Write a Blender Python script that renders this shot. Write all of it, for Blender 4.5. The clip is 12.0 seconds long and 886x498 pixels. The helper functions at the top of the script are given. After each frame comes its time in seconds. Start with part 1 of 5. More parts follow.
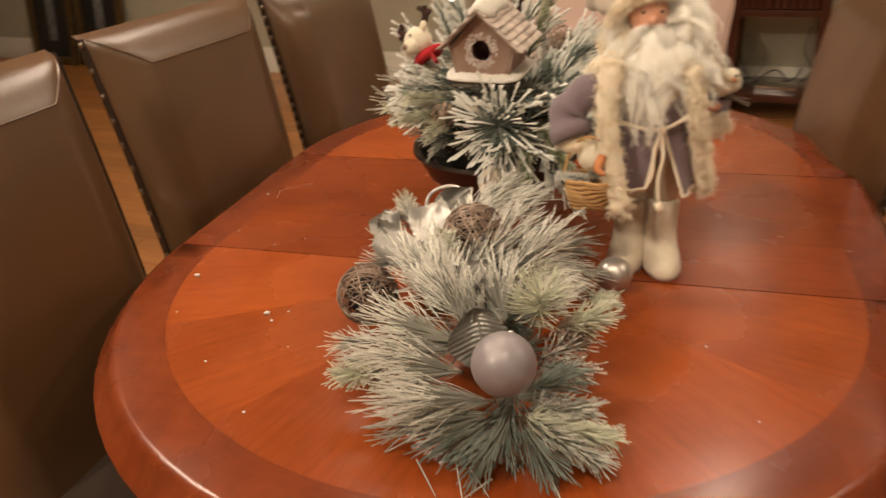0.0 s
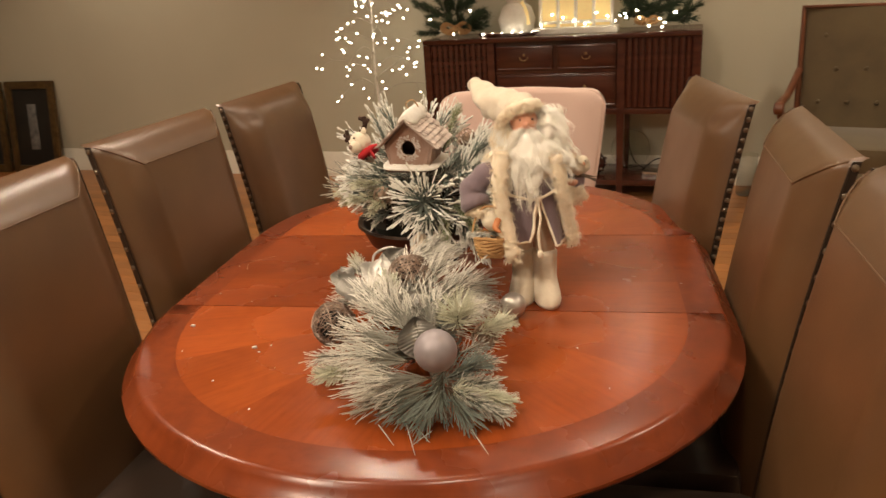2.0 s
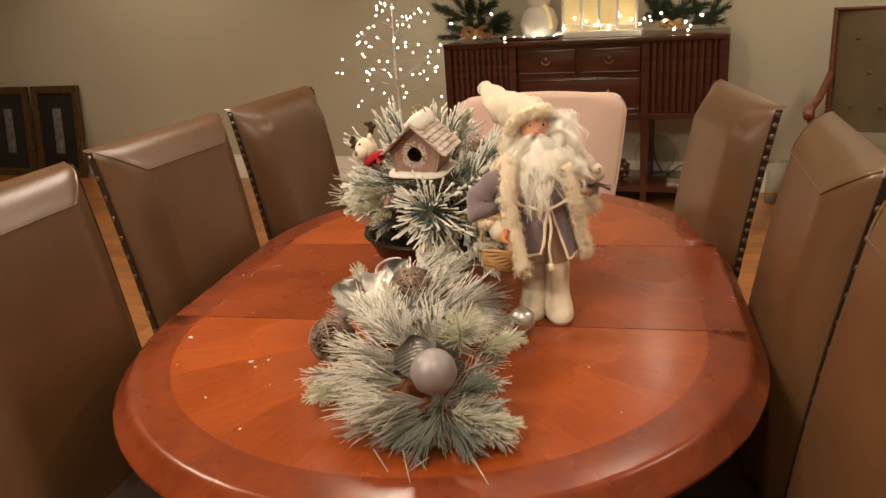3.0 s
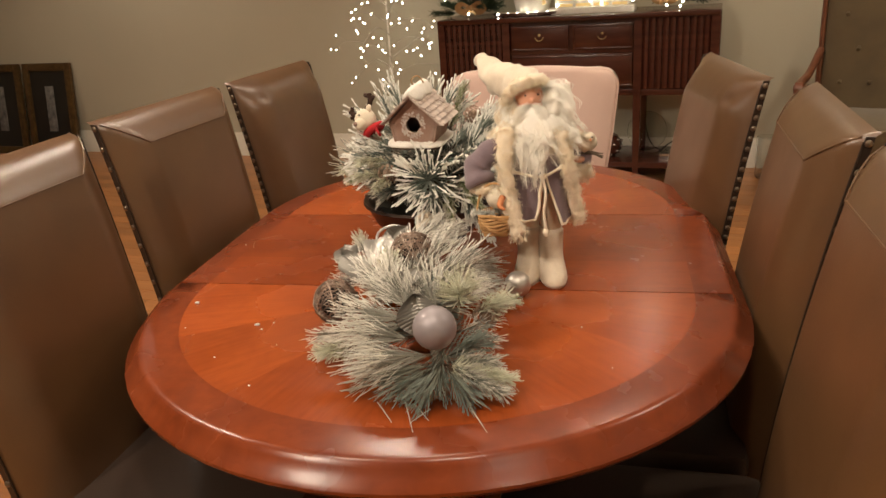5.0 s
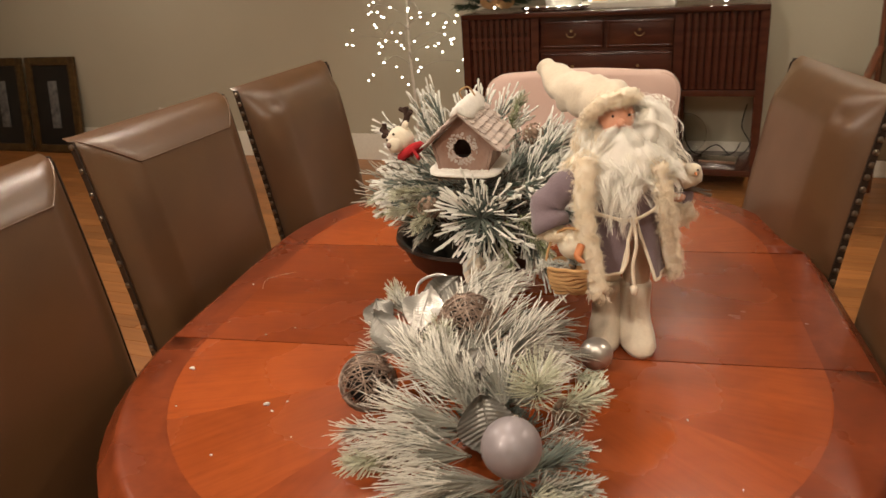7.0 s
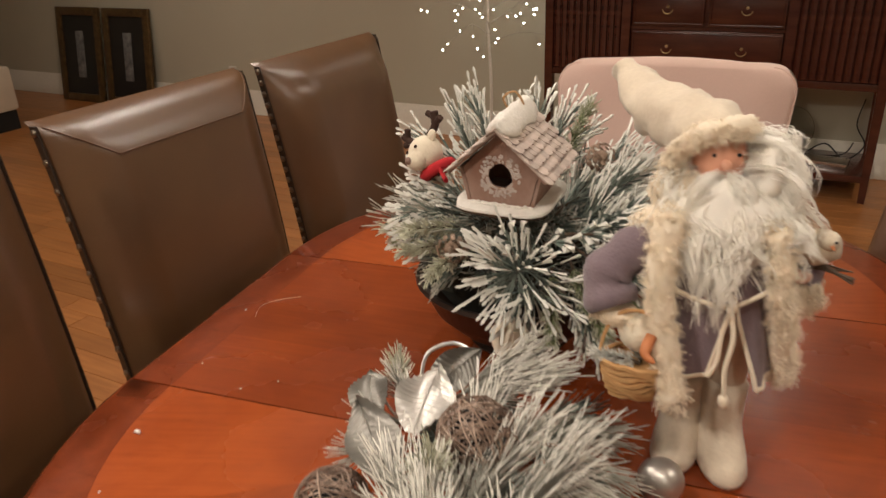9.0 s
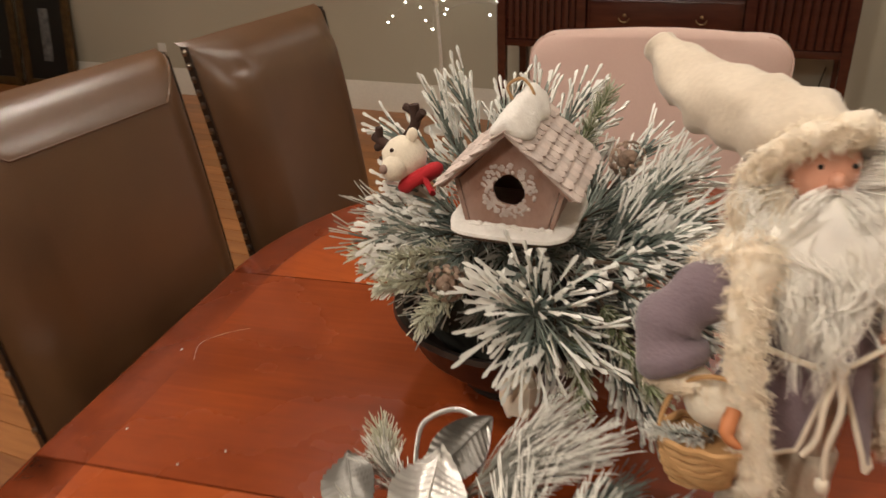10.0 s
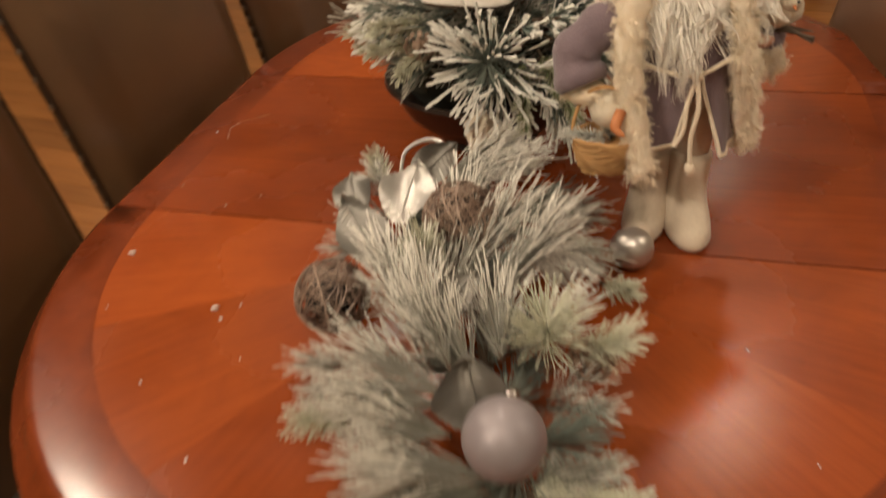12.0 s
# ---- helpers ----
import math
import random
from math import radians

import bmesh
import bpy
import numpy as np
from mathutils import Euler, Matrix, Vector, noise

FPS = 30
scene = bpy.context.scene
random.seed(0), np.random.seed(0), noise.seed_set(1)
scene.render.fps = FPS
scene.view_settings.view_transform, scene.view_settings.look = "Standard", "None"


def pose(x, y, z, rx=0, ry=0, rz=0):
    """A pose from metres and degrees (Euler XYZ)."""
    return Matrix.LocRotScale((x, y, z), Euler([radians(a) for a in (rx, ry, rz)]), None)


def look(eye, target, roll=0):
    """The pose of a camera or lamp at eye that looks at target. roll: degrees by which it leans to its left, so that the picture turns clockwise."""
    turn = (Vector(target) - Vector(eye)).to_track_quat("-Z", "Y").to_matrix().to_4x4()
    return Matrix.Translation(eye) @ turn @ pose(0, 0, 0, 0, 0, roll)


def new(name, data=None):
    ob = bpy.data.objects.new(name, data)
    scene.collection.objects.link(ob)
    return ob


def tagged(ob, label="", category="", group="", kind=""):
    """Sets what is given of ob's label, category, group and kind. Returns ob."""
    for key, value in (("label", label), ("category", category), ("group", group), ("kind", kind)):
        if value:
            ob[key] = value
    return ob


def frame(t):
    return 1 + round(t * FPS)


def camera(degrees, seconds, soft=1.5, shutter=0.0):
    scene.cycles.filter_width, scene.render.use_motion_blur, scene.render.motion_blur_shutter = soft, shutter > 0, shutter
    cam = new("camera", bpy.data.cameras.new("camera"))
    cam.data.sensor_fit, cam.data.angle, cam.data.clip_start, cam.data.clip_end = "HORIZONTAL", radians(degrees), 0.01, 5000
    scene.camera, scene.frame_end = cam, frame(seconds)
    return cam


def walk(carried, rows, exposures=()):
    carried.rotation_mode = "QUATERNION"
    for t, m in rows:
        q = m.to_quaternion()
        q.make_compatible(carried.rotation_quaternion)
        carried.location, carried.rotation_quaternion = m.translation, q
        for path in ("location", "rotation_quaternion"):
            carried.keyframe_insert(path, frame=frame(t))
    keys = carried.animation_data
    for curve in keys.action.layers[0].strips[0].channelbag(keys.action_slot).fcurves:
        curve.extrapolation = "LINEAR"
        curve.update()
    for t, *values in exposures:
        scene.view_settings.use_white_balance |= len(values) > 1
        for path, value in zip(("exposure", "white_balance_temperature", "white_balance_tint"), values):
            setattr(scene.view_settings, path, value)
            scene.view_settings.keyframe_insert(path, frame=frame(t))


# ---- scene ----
cam = camera(61.0, 12.0, shutter=0.6)
PATH = [
    (0, (0.239, -0.957, 1.294), (-0.316, 0.741, 0.395), -4.0),
    (0.5, (0.215, -1.071, 1.324), (-0.131, 0.697, 0.454), -4.1),
    (1, (0.189, -1.177, 1.34), (-0.067, 0.627, 0.517), -4.7),
    (1.5, (0.248, -1.256, 1.359), (-0.032, 0.582, 0.622), -4.2),
    (2, (0.314, -1.317, 1.374), (-0.059, 0.525, 0.691), -3.9),
    (2.5, (0.339, -1.293, 1.364), (-0.104, 0.537, 0.69), -4.2),
    (4.3, (0.319, -1.159, 1.359), (-0.094, 0.688, 0.71), -4.1),
    (4.5, (0.326, -1.196, 1.354), (-0.086, 0.642, 0.681), -4.2),
    (5, (0.336, -1.302, 1.356), (-0.083, 0.516, 0.637), -4.2),
    (5.5, (0.308, -1.274, 1.342), (-0.116, 0.531, 0.593), -4.4),
    (6, (0.247, -1.192, 1.348), (-0.189, 0.607, 0.59), -4.9),
    (6.5, (0.175, -1.086, 1.348), (-0.22, 0.731, 0.613), -4.6),
    (8.3, (0.323, -0.846, 1.332), (-0.341, 0.87, 0.549), -2.3),
    (8.5, (0.294, -0.797, 1.337), (-0.37, 0.911, 0.538), -2.6),
    (9, (0.188, -0.689, 1.333), (-0.441, 1.03, 0.527), -2.2),
    (9.5, (0.14, -0.606, 1.315), (-0.43, 1.121, 0.484), -1.9),
    (10, (0.077, -0.5, 1.304), (-0.408, 1.232, 0.429), -2.3),
    (10.5, (0.01, -0.436, 1.29), (-0.354, 1.295, 0.357), -2.7),
    (11, (0.001, -0.439, 1.291), (-0.312, 1.263, 0.288), -3.2),
    (11.5, (0.072, -0.576, 1.295), (-0.298, 1.057, 0.202), -4.9),
    (11.6, (0.097, -0.612, 1.298), (-0.289, 0.997, 0.174), -5.4),
    (12, (0.187, -0.73, 1.315), (-0.314, 0.786, 0.11), -6.1),
]
EXPOSURES = [(0.0, -0.12, 6350, 10), (1.0, -0.05, 6400, 10), (2.0, 0.0, 6400, 10), (4.4, -0.06, 6250, 10), (5.5, 0.02, 6100, 10), (6.5, -0.08, 6050, 10), (8.5, -0.2, 5750, 10), (9.5, -0.4, 5650, 10),
             (10.5, -0.38, 5650, 10), (11.0, -0.44, 5750, 10), (11.5, -0.48, 6000, 10), (12.0, -0.45, 6300, 10)]
walk(cam, [(t, look(eye, target, roll)) for t, eye, target, roll in PATH], EXPOSURES)

# ---- light ----
world = bpy.data.worlds.new("world")
scene.world = world
world.use_nodes = True
world.node_tree.nodes["Background"].inputs["Color"].default_value = (0.9, 0.75, 0.55, 1)
world.node_tree.nodes["Background"].inputs["Strength"].default_value = 0.01
scene.view_settings.exposure = 0.0


def lamp(name, kind, at, power, size, colour, target=None, spot=None):
    data = bpy.data.lights.new(name, kind)
    data.energy, data.color = power, colour
    if kind == "AREA":
        data.shape, data.size = "DISK", size
    else:
        data.shadow_soft_size = size
    if spot:
        data.spot_size, data.spot_blend = radians(spot), 0.6
    ob = new(name, data)
    ob.matrix_basis = look(at, target) if target else pose(*at)
    return ob


WARM = (1.0, 0.81, 0.60)
# recessed downlights in the ceiling: over the table, along the walls
DOWNLIGHTS = [(-0.65, 1.45, 40), (0.55, 1.45, 25), (-0.25, 0.35, 30), (-0.7, -0.9, 45), (0.3, -1.1, 44), (-3.1, 3.2, 62), (-4.6, 2.4, 28), (0.62, 3.42, 13), (1.9, 2.5, 76), (-1.9, 0.3, 120), (1.9, 0.2, 52), (-1.3, -2.0, 160), (1.4, -2.2, 30)]
for x, y, power in DOWNLIGHTS:
    aim = (0.1, 0.2, 0.8) if y == -2.0 else (x, y, 0)     # one of them is tilted towards the table
    lamp("downlight", "SPOT", (x, y, 2.66), power, 0.07, WARM, aim, 140)

# ---- materials ----
def material(name, colour, rough=0.5, metal=0.0, colour2=None, scale=8.0, stretch=(1, 1, 1), detail=4.0, bump=0.0, bump_scale=60.0,
             vary=0.0, sheen=0.0, coat=0.0, rough2=None, distort=0.0, island=False, emit=None, strength=0.0, trans=0.0, spec=0.5):
    """A surface with grain or stains of two scales, relief, and a change of value from piece to piece."""
    m = bpy.data.materials.new(name)
    m.use_nodes = True
    nodes, links = m.node_tree.nodes, m.node_tree.links
    p = nodes["Principled BSDF"]
    p.inputs["Roughness"].default_value, p.inputs["Metallic"].default_value = rough, metal
    p.inputs["Sheen Weight"].default_value, p.inputs["Coat Weight"].default_value = sheen, coat
    p.inputs["Coat Roughness"].default_value = 0.12
    p.inputs["Transmission Weight"].default_value = trans
    p.inputs["Specular IOR Level"].default_value = spec
    coord = nodes.new("ShaderNodeTexCoord")
    mapping = nodes.new("ShaderNodeMapping")
    mapping.inputs["Scale"].default_value = stretch
    links.new(coord.outputs["Object"], mapping.inputs["Vector"])
    big = nodes.new("ShaderNodeTexNoise")
    big.inputs["Scale"].default_value, big.inputs["Detail"].default_value, big.inputs["Distortion"].default_value = scale, detail, distort
    links.new(mapping.outputs["Vector"], big.inputs["Vector"])
    fine = nodes.new("ShaderNodeTexNoise")
    fine.inputs["Scale"].default_value, fine.inputs["Detail"].default_value = bump_scale, 3.0
    links.new(mapping.outputs["Vector"], fine.inputs["Vector"])
    ramp = nodes.new("ShaderNodeMapRange")
    ramp.inputs["From Min"].default_value, ramp.inputs["From Max"].default_value = 0.3, 0.7
    links.new(big.outputs["Fac"], ramp.inputs["Value"])
    mix = nodes.new("ShaderNodeMix")
    mix.data_type = "RGBA"
    mix.inputs["A"].default_value = (*colour, 1)
    mix.inputs["B"].default_value = (*(colour2 or [c * 0.8 for c in colour]), 1)
    links.new(ramp.outputs["Result"], mix.inputs["Factor"])
    out = mix.outputs["Result"]
    speck = nodes.new("ShaderNodeMapRange")
    speck.inputs["To Min"].default_value, speck.inputs["To Max"].default_value = 0.9, 1.1
    links.new(fine.outputs["Fac"], speck.inputs["Value"])
    hue = nodes.new("ShaderNodeHueSaturation")
    links.new(out, hue.inputs["Color"])
    value = speck.outputs["Result"]
    if vary:
        piece = nodes.new("ShaderNodeNewGeometry" if island else "ShaderNodeObjectInfo")
        spread = nodes.new("ShaderNodeMapRange")
        spread.inputs["To Min"].default_value, spread.inputs["To Max"].default_value = 1 - vary, 1 + vary
        links.new(piece.outputs["Random Per Island" if island else "Random"], spread.inputs["Value"])
        times = nodes.new("ShaderNodeMath")
        times.operation = "MULTIPLY"
        links.new(value, times.inputs[0])
        links.new(spread.outputs["Result"], times.inputs[1])
        value = times.outputs["Value"]
    links.new(value, hue.inputs["Value"])
    links.new(hue.outputs["Color"], p.inputs["Base Color"])
    if rough2 is not None:
        wear = nodes.new("ShaderNodeMapRange")
        wear.inputs["To Min"].default_value, wear.inputs["To Max"].default_value = rough, rough2
        links.new(big.outputs["Fac"], wear.inputs["Value"])
        links.new(wear.outputs["Result"], p.inputs["Roughness"])
    if bump:
        relief = nodes.new("ShaderNodeBump")
        relief.inputs["Strength"].default_value, relief.inputs["Distance"].default_value = bump, 0.002
        links.new(fine.outputs["Fac"], relief.inputs["Height"])
        links.new(relief.outputs["Normal"], p.inputs["Normal"])
    if emit:
        p.inputs["Emission Color"].default_value, p.inputs["Emission Strength"].default_value = (*emit, 1), strength
    return m


WALL = material("wall_paint", (0.50, 0.47, 0.36), 0.75, colour2=(0.47, 0.44, 0.335), scale=1.5, bump=0.15, bump_scale=180)
TRIM = material("trim_paint", (0.80, 0.76, 0.66), 0.4, colour2=(0.76, 0.72, 0.62), scale=3)
CEIL = material("ceiling_paint", (0.78, 0.75, 0.68), 0.8, scale=2, bump=0.1, bump_scale=200)
OAK = material("oak_floor", (0.37, 0.155, 0.043), 0.32, colour2=(0.26, 0.098, 0.026), scale=7, stretch=(0.5, 6, 1), bump=0.05, vary=0.2, distort=0.5)
def veneer(name, light, dark, grain=(1.2, 26, 1), vary=0.0, blotch=7.0):
    """Polished cherry: fine grain along x, cloudy blotches and small dark flecks under a satin lacquer."""
    m = bpy.data.materials.new(name)
    m.use_nodes = True
    nodes, links = m.node_tree.nodes, m.node_tree.links
    p = nodes["Principled BSDF"]
    p.inputs["Specular IOR Level"].default_value = 0.42
    coord = nodes.new("ShaderNodeTexCoord")

    def noisy(scale, detail, stretch=(1, 1, 1), distort=0.0, lo=0.3, hi=0.7):
        mapping = nodes.new("ShaderNodeMapping")
        mapping.inputs["Scale"].default_value = stretch
        links.new(coord.outputs["Object"], mapping.inputs["Vector"])
        tex = nodes.new("ShaderNodeTexNoise")
        tex.inputs["Scale"].default_value, tex.inputs["Detail"].default_value, tex.inputs["Distortion"].default_value = scale, detail, distort
        links.new(mapping.outputs["Vector"], tex.inputs["Vector"])
        span = nodes.new("ShaderNodeMapRange")
        span.inputs["From Min"].default_value, span.inputs["From Max"].default_value = lo, hi
        links.new(tex.outputs["Fac"], span.inputs["Value"])
        return span.outputs["Result"]

    def blend(factor, a, b, weight=1.0):
        w = nodes.new("ShaderNodeMath")
        w.operation = "MULTIPLY"
        w.inputs[1].default_value = weight
        links.new(factor, w.inputs[0])
        mix = nodes.new("ShaderNodeMix")
        mix.data_type = "RGBA"
        links.new(w.outputs["Value"], mix.inputs["Factor"])
        for key, value in (("A", a), ("B", b)):
            if isinstance(value, tuple):
                mix.inputs[key].default_value = (*value, 1)
            else:
                links.new(value, mix.inputs[key])
        return mix.outputs["Result"]

    cloud = noisy(blotch, 4, distort=0.6)
    lines = noisy(5.0, 6, grain, 0.4)
    fleck = noisy(34, 3, (0.6, 2.2, 1), 0.3, 0.60, 0.78)
    colour = blend(cloud, light, dark, 0.8)
    colour = blend(lines, colour, tuple(c * 0.75 for c in dark), 0.32)
    colour = blend(fleck, colour, tuple(c * 0.45 for c in dark), 0.25)
    hue = nodes.new("ShaderNodeHueSaturation")
    links.new(colour, hue.inputs["Color"])
    info = nodes.new("ShaderNodeObjectInfo")
    spread = nodes.new("ShaderNodeMapRange")
    spread.inputs["To Min"].default_value, spread.inputs["To Max"].default_value = 1 - vary, 1 + vary
    links.new(info.outputs["Random"], spread.inputs["Value"])
    links.new(spread.outputs["Result"], hue.inputs["Value"])
    links.new(hue.outputs["Color"], p.inputs["Base Color"])
    gloss = nodes.new("ShaderNodeMapRange")
    gloss.inputs["To Min"].default_value, gloss.inputs["To Max"].default_value = 0.19, 0.33
    links.new(noisy(5.5, 4), gloss.inputs["Value"])
    links.new(gloss.outputs["Result"], p.inputs["Roughness"])
    relief = nodes.new("ShaderNodeBump")
    relief.inputs["Strength"].default_value, relief.inputs["Distance"].default_value = 0.05, 0.001
    links.new(lines, relief.inputs["Height"])
    links.new(relief.outputs["Normal"], p.inputs["Normal"])
    return m


CHERRY = veneer("cherry_field", (0.365, 0.080, 0.015), (0.24, 0.046, 0.009), vary=0.09)
CHERRY_MID = veneer("cherry_field_dark", (0.32, 0.067, 0.0125), (0.205, 0.039, 0.008), vary=0.07)
CHERRY_LEAF = veneer("cherry_leaf", (0.27, 0.055, 0.011), (0.165, 0.031, 0.0075), vary=0.08)
CHERRY_BAND = veneer("cherry_band", (0.215, 0.044, 0.0115), (0.125, 0.024, 0.007), (9, 9, 1), blotch=11.0)
MAHOG = material("dark_mahogany", (0.078, 0.022, 0.012), 0.26, colour2=(0.046, 0.013, 0.008), scale=5, stretch=(1, 1, 6), bump=0.05, vary=0.1, coat=0.3)
LEATHER = material("brown_leather", (0.115, 0.057, 0.023), 0.24, colour2=(0.086, 0.041, 0.016), scale=6, bump=0.10, bump_scale=350, vary=0.06, rough2=0.42, spec=1.0)
SEATLEATHER = material("dark_leather", (0.035, 0.024, 0.018), 0.42, colour2=(0.04, 0.025, 0.018), scale=7, bump=0.15, bump_scale=300)
NAIL = material("antique_nail", (0.25, 0.20, 0.15), 0.3, 0.9, scale=30)
PINK = material("blush_upholstery", (0.62, 0.45, 0.38), 0.85, colour2=(0.58, 0.41, 0.345), scale=5, bump=0.25, bump_scale=500, sheen=0.2)
VELVET = material("olive_velvet", (0.11, 0.075, 0.03), 0.8, colour2=(0.08, 0.052, 0.02), scale=6, bump=0.2, bump_scale=200, sheen=0.3)
WOOD = material("walnut_frame", (0.16, 0.055, 0.022), 0.35, colour2=(0.10, 0.032, 0.014), scale=6, stretch=(1, 1, 5), bump=0.05)
STRIP = material("dark_leather_strip", (0.03, 0.018, 0.012), 0.4, scale=9)
DARK = material("dark_void", (0.012, 0.010, 0.009), 0.8)
BRASS = material("aged_brass", (0.40, 0.28, 0.12), 0.35, 0.9, scale=20)


# ---- mesh building ----
class Shape:
    """Vertices and faces that become one mesh."""

    def __init__(self):
        self.v, self.f, self.m = [], [], []

    def add(self, verts, faces, slot=0):
        n = len(self.v)
        self.v += [tuple(p) for p in verts]
        self.f += [tuple(i + n for i in f) for f in faces]
        self.m += [slot] * len(faces)
        return self

    def weld(self):
        """Joins points that lie on one another."""
        seen, index, verts = {}, [], []
        for p in self.v:
            key = tuple(round(c, 5) for c in p)
            if key not in seen:
                seen[key] = len(verts)
                verts.append(p)
            index.append(seen[key])
        kept = [(f, m) for f, m in (([index[i] for i in f], m) for f, m in zip(self.f, self.m)) if len(set(f)) > 2]
        self.v, self.f, self.m = verts, [tuple(dict.fromkeys(f)) for f, m in kept], [m for f, m in kept]
        return self

    def box(self, lo, hi, slot=0, bevel=0.0, turn=None):
        bm = bmesh.new()
        bmesh.ops.create_cube(bm, size=1)
        c, s = [(a + b) / 2 for a, b in zip(lo, hi)], [b - a for a, b in zip(lo, hi)]
        for p in bm.verts:
            p.co = Vector((p.co.x * s[0], p.co.y * s[1], p.co.z * s[2]))
        if bevel:
            bmesh.ops.bevel(bm, geom=bm.edges[:], offset=min(bevel, 0.45 * min(s)), segments=2, affect="EDGES", profile=0.6)
        for p in bm.verts:
            p.co = Vector(c) + (turn @ p.co if turn else p.co)
        bm.verts.index_update()
        self.add([p.co[:] for p in bm.verts], [[q.index for q in f.verts] for f in bm.faces], slot)
        bm.free()
        return self

    def rings(self, rings, slot=0, cap=True, closed=False):
        """Skin over rings with the same number of points."""
        k, n = len(rings[0]), len(rings)
        faces = []
        for i in range(n if closed else n - 1):
            a, b = i * k, ((i + 1) % n) * k
            faces += [(a + j, a + (j + 1) % k, b + (j + 1) % k, b + j) for j in range(k)]
        if cap and not closed:
            faces += [tuple(range(k))[::-1], tuple((n - 1) * k + j for j in range(k))]
        return self.add([p for r in rings for p in r], faces, slot)

    def lathe(self, profile, at=(0, 0, 0), k=20, slot=0, turn=None, squash=(1, 1, 1)):
        out = []
        for r, z in profile:
            ring = [Vector((r * math.cos(j * math.tau / k) * squash[0], r * math.sin(j * math.tau / k) * squash[1], z * squash[2])) for j in range(k)]
            out.append([tuple(Vector(at) + (turn @ p if turn else p)) for p in ring])
        return self.rings(out, slot)

    def ball(self, at, size, k=16, slot=0, turn=None, lump=0.0, freq=20.0):
        if isinstance(size, (int, float)):
            size = (size,) * 3
        n = max(6, k // 2)
        out = []
        for i in range(n + 1):
            a = math.pi * (0.02 + 0.96 * i / n)
            ring = []
            for j in range(k):
                p = Vector((math.sin(a) * math.cos(j * math.tau / k), math.sin(a) * math.sin(j * math.tau / k), -math.cos(a)))
                p = Vector((p.x * size[0], p.y * size[1], p.z * size[2]))
                if turn:
                    p = turn @ p
                p = p + Vector(at)
                if lump:
                    p = p + (p - Vector(at)).normalized() * lump * noise.noise(p * freq)
                ring.append(tuple(p))
            out.append(ring)
        return self.rings(out, slot)

    def tube(self, path, radius, k=8, slot=0, closed=False, flat=1.0):
        pts = [Vector(p) for p in path]
        n = len(pts)
        rads = radius if isinstance(radius, (list, tuple)) else [radius] * n
        out, up = [], None
        for i, p in enumerate(pts):
            d = (pts[(i + 1) % n] - pts[i - 1]) if closed else (pts[min(i + 1, n - 1)] - pts[max(i - 1, 0)])
            d = d.normalized() if d.length > 1e-9 else Vector((0, 0, 1))
            if up is None:
                up = d.orthogonal().normalized()
            side = d.cross(up)
            side = side.normalized() if side.length > 1e-6 else d.orthogonal().normalized()
            up = side.cross(d).normalized()
            out.append([tuple(p + rads[i] * (side * math.cos(j * math.tau / k) + up * math.sin(j * math.tau / k) * flat)) for j in range(k)])
        return self.rings(out, slot, closed=closed)


def smooth_path(points, steps=6):
    """A soft curve through points (Catmull-Rom)."""
    p = [Vector(points[0])] + [Vector(q) for q in points] + [Vector(points[-1])]
    out = []
    for i in range(1, len(p) - 2):
        for s in range(steps):
            t = s / steps
            out.append(0.5 * (2 * p[i] + (p[i + 1] - p[i - 1]) * t + (2 * p[i - 1] - 5 * p[i] + 4 * p[i + 1] - p[i + 2]) * t * t
                              + (3 * p[i] - p[i - 1] - 3 * p[i + 1] + p[i + 2]) * t ** 3))
    return out + [p[-2]]


def mesh_of(name, shape, materials, smooth=35.0):
    me = bpy.data.meshes.new(name)
    me.from_pydata(shape.v, [], shape.f)
    for m in materials if isinstance(materials, (list, tuple)) else [materials]:
        me.materials.append(m)
    if any(shape.m):
        me.polygons.foreach_set("material_index", shape.m)
    if smooth:
        me.shade_smooth() if smooth >= 180 else me.set_sharp_from_angle(angle=radians(smooth))
        if smooth < 180:
            me.polygons.foreach_set("use_smooth", [True] * len(me.polygons))
    me.update()
    return me


def part(name, shape, mat, parent, label="", smooth=35.0, at=None):
    """One mesh object under a thing or under a part."""
    ob = new(name, shape if isinstance(shape, bpy.types.Mesh) else mesh_of(name, shape, mat, smooth))
    ob.parent = parent
    if at is not None:
        ob.matrix_basis = at if isinstance(at, Matrix) else Matrix.Translation(at)
    return tagged(ob, label)


def thing(name, at, label, category, group="", kind=""):
    ob = new(name)
    ob.empty_display_size = 0.05
    ob.matrix_basis = at if isinstance(at, Matrix) else Matrix.Translation(at)
    return tagged(ob, label, category, group, kind)


def solid(name, shape, mat, at, label, category, group="", kind="", smooth=35.0):
    """A thing that is one mesh."""
    ob = new(name, mesh_of(name, shape, mat, smooth))
    ob.matrix_basis = at if isinstance(at, Matrix) else Matrix.Translation(at)
    return tagged(ob, label, category, group, kind)

# ---- the room ----
# The back wall runs at a slant to the table: from its own corner, x along the wall and y out of the room.
ROOM = pose(0.0, 3.76, 0, 0, 0, -8.5)
X0, X1, Y0, HIGH = -6.4, 2.9, -6.2, 2.7


def structure(name, shape, mat, label, at=ROOM):
    return solid(name, shape, mat, at, label, name.split("_")[0], kind="structure")


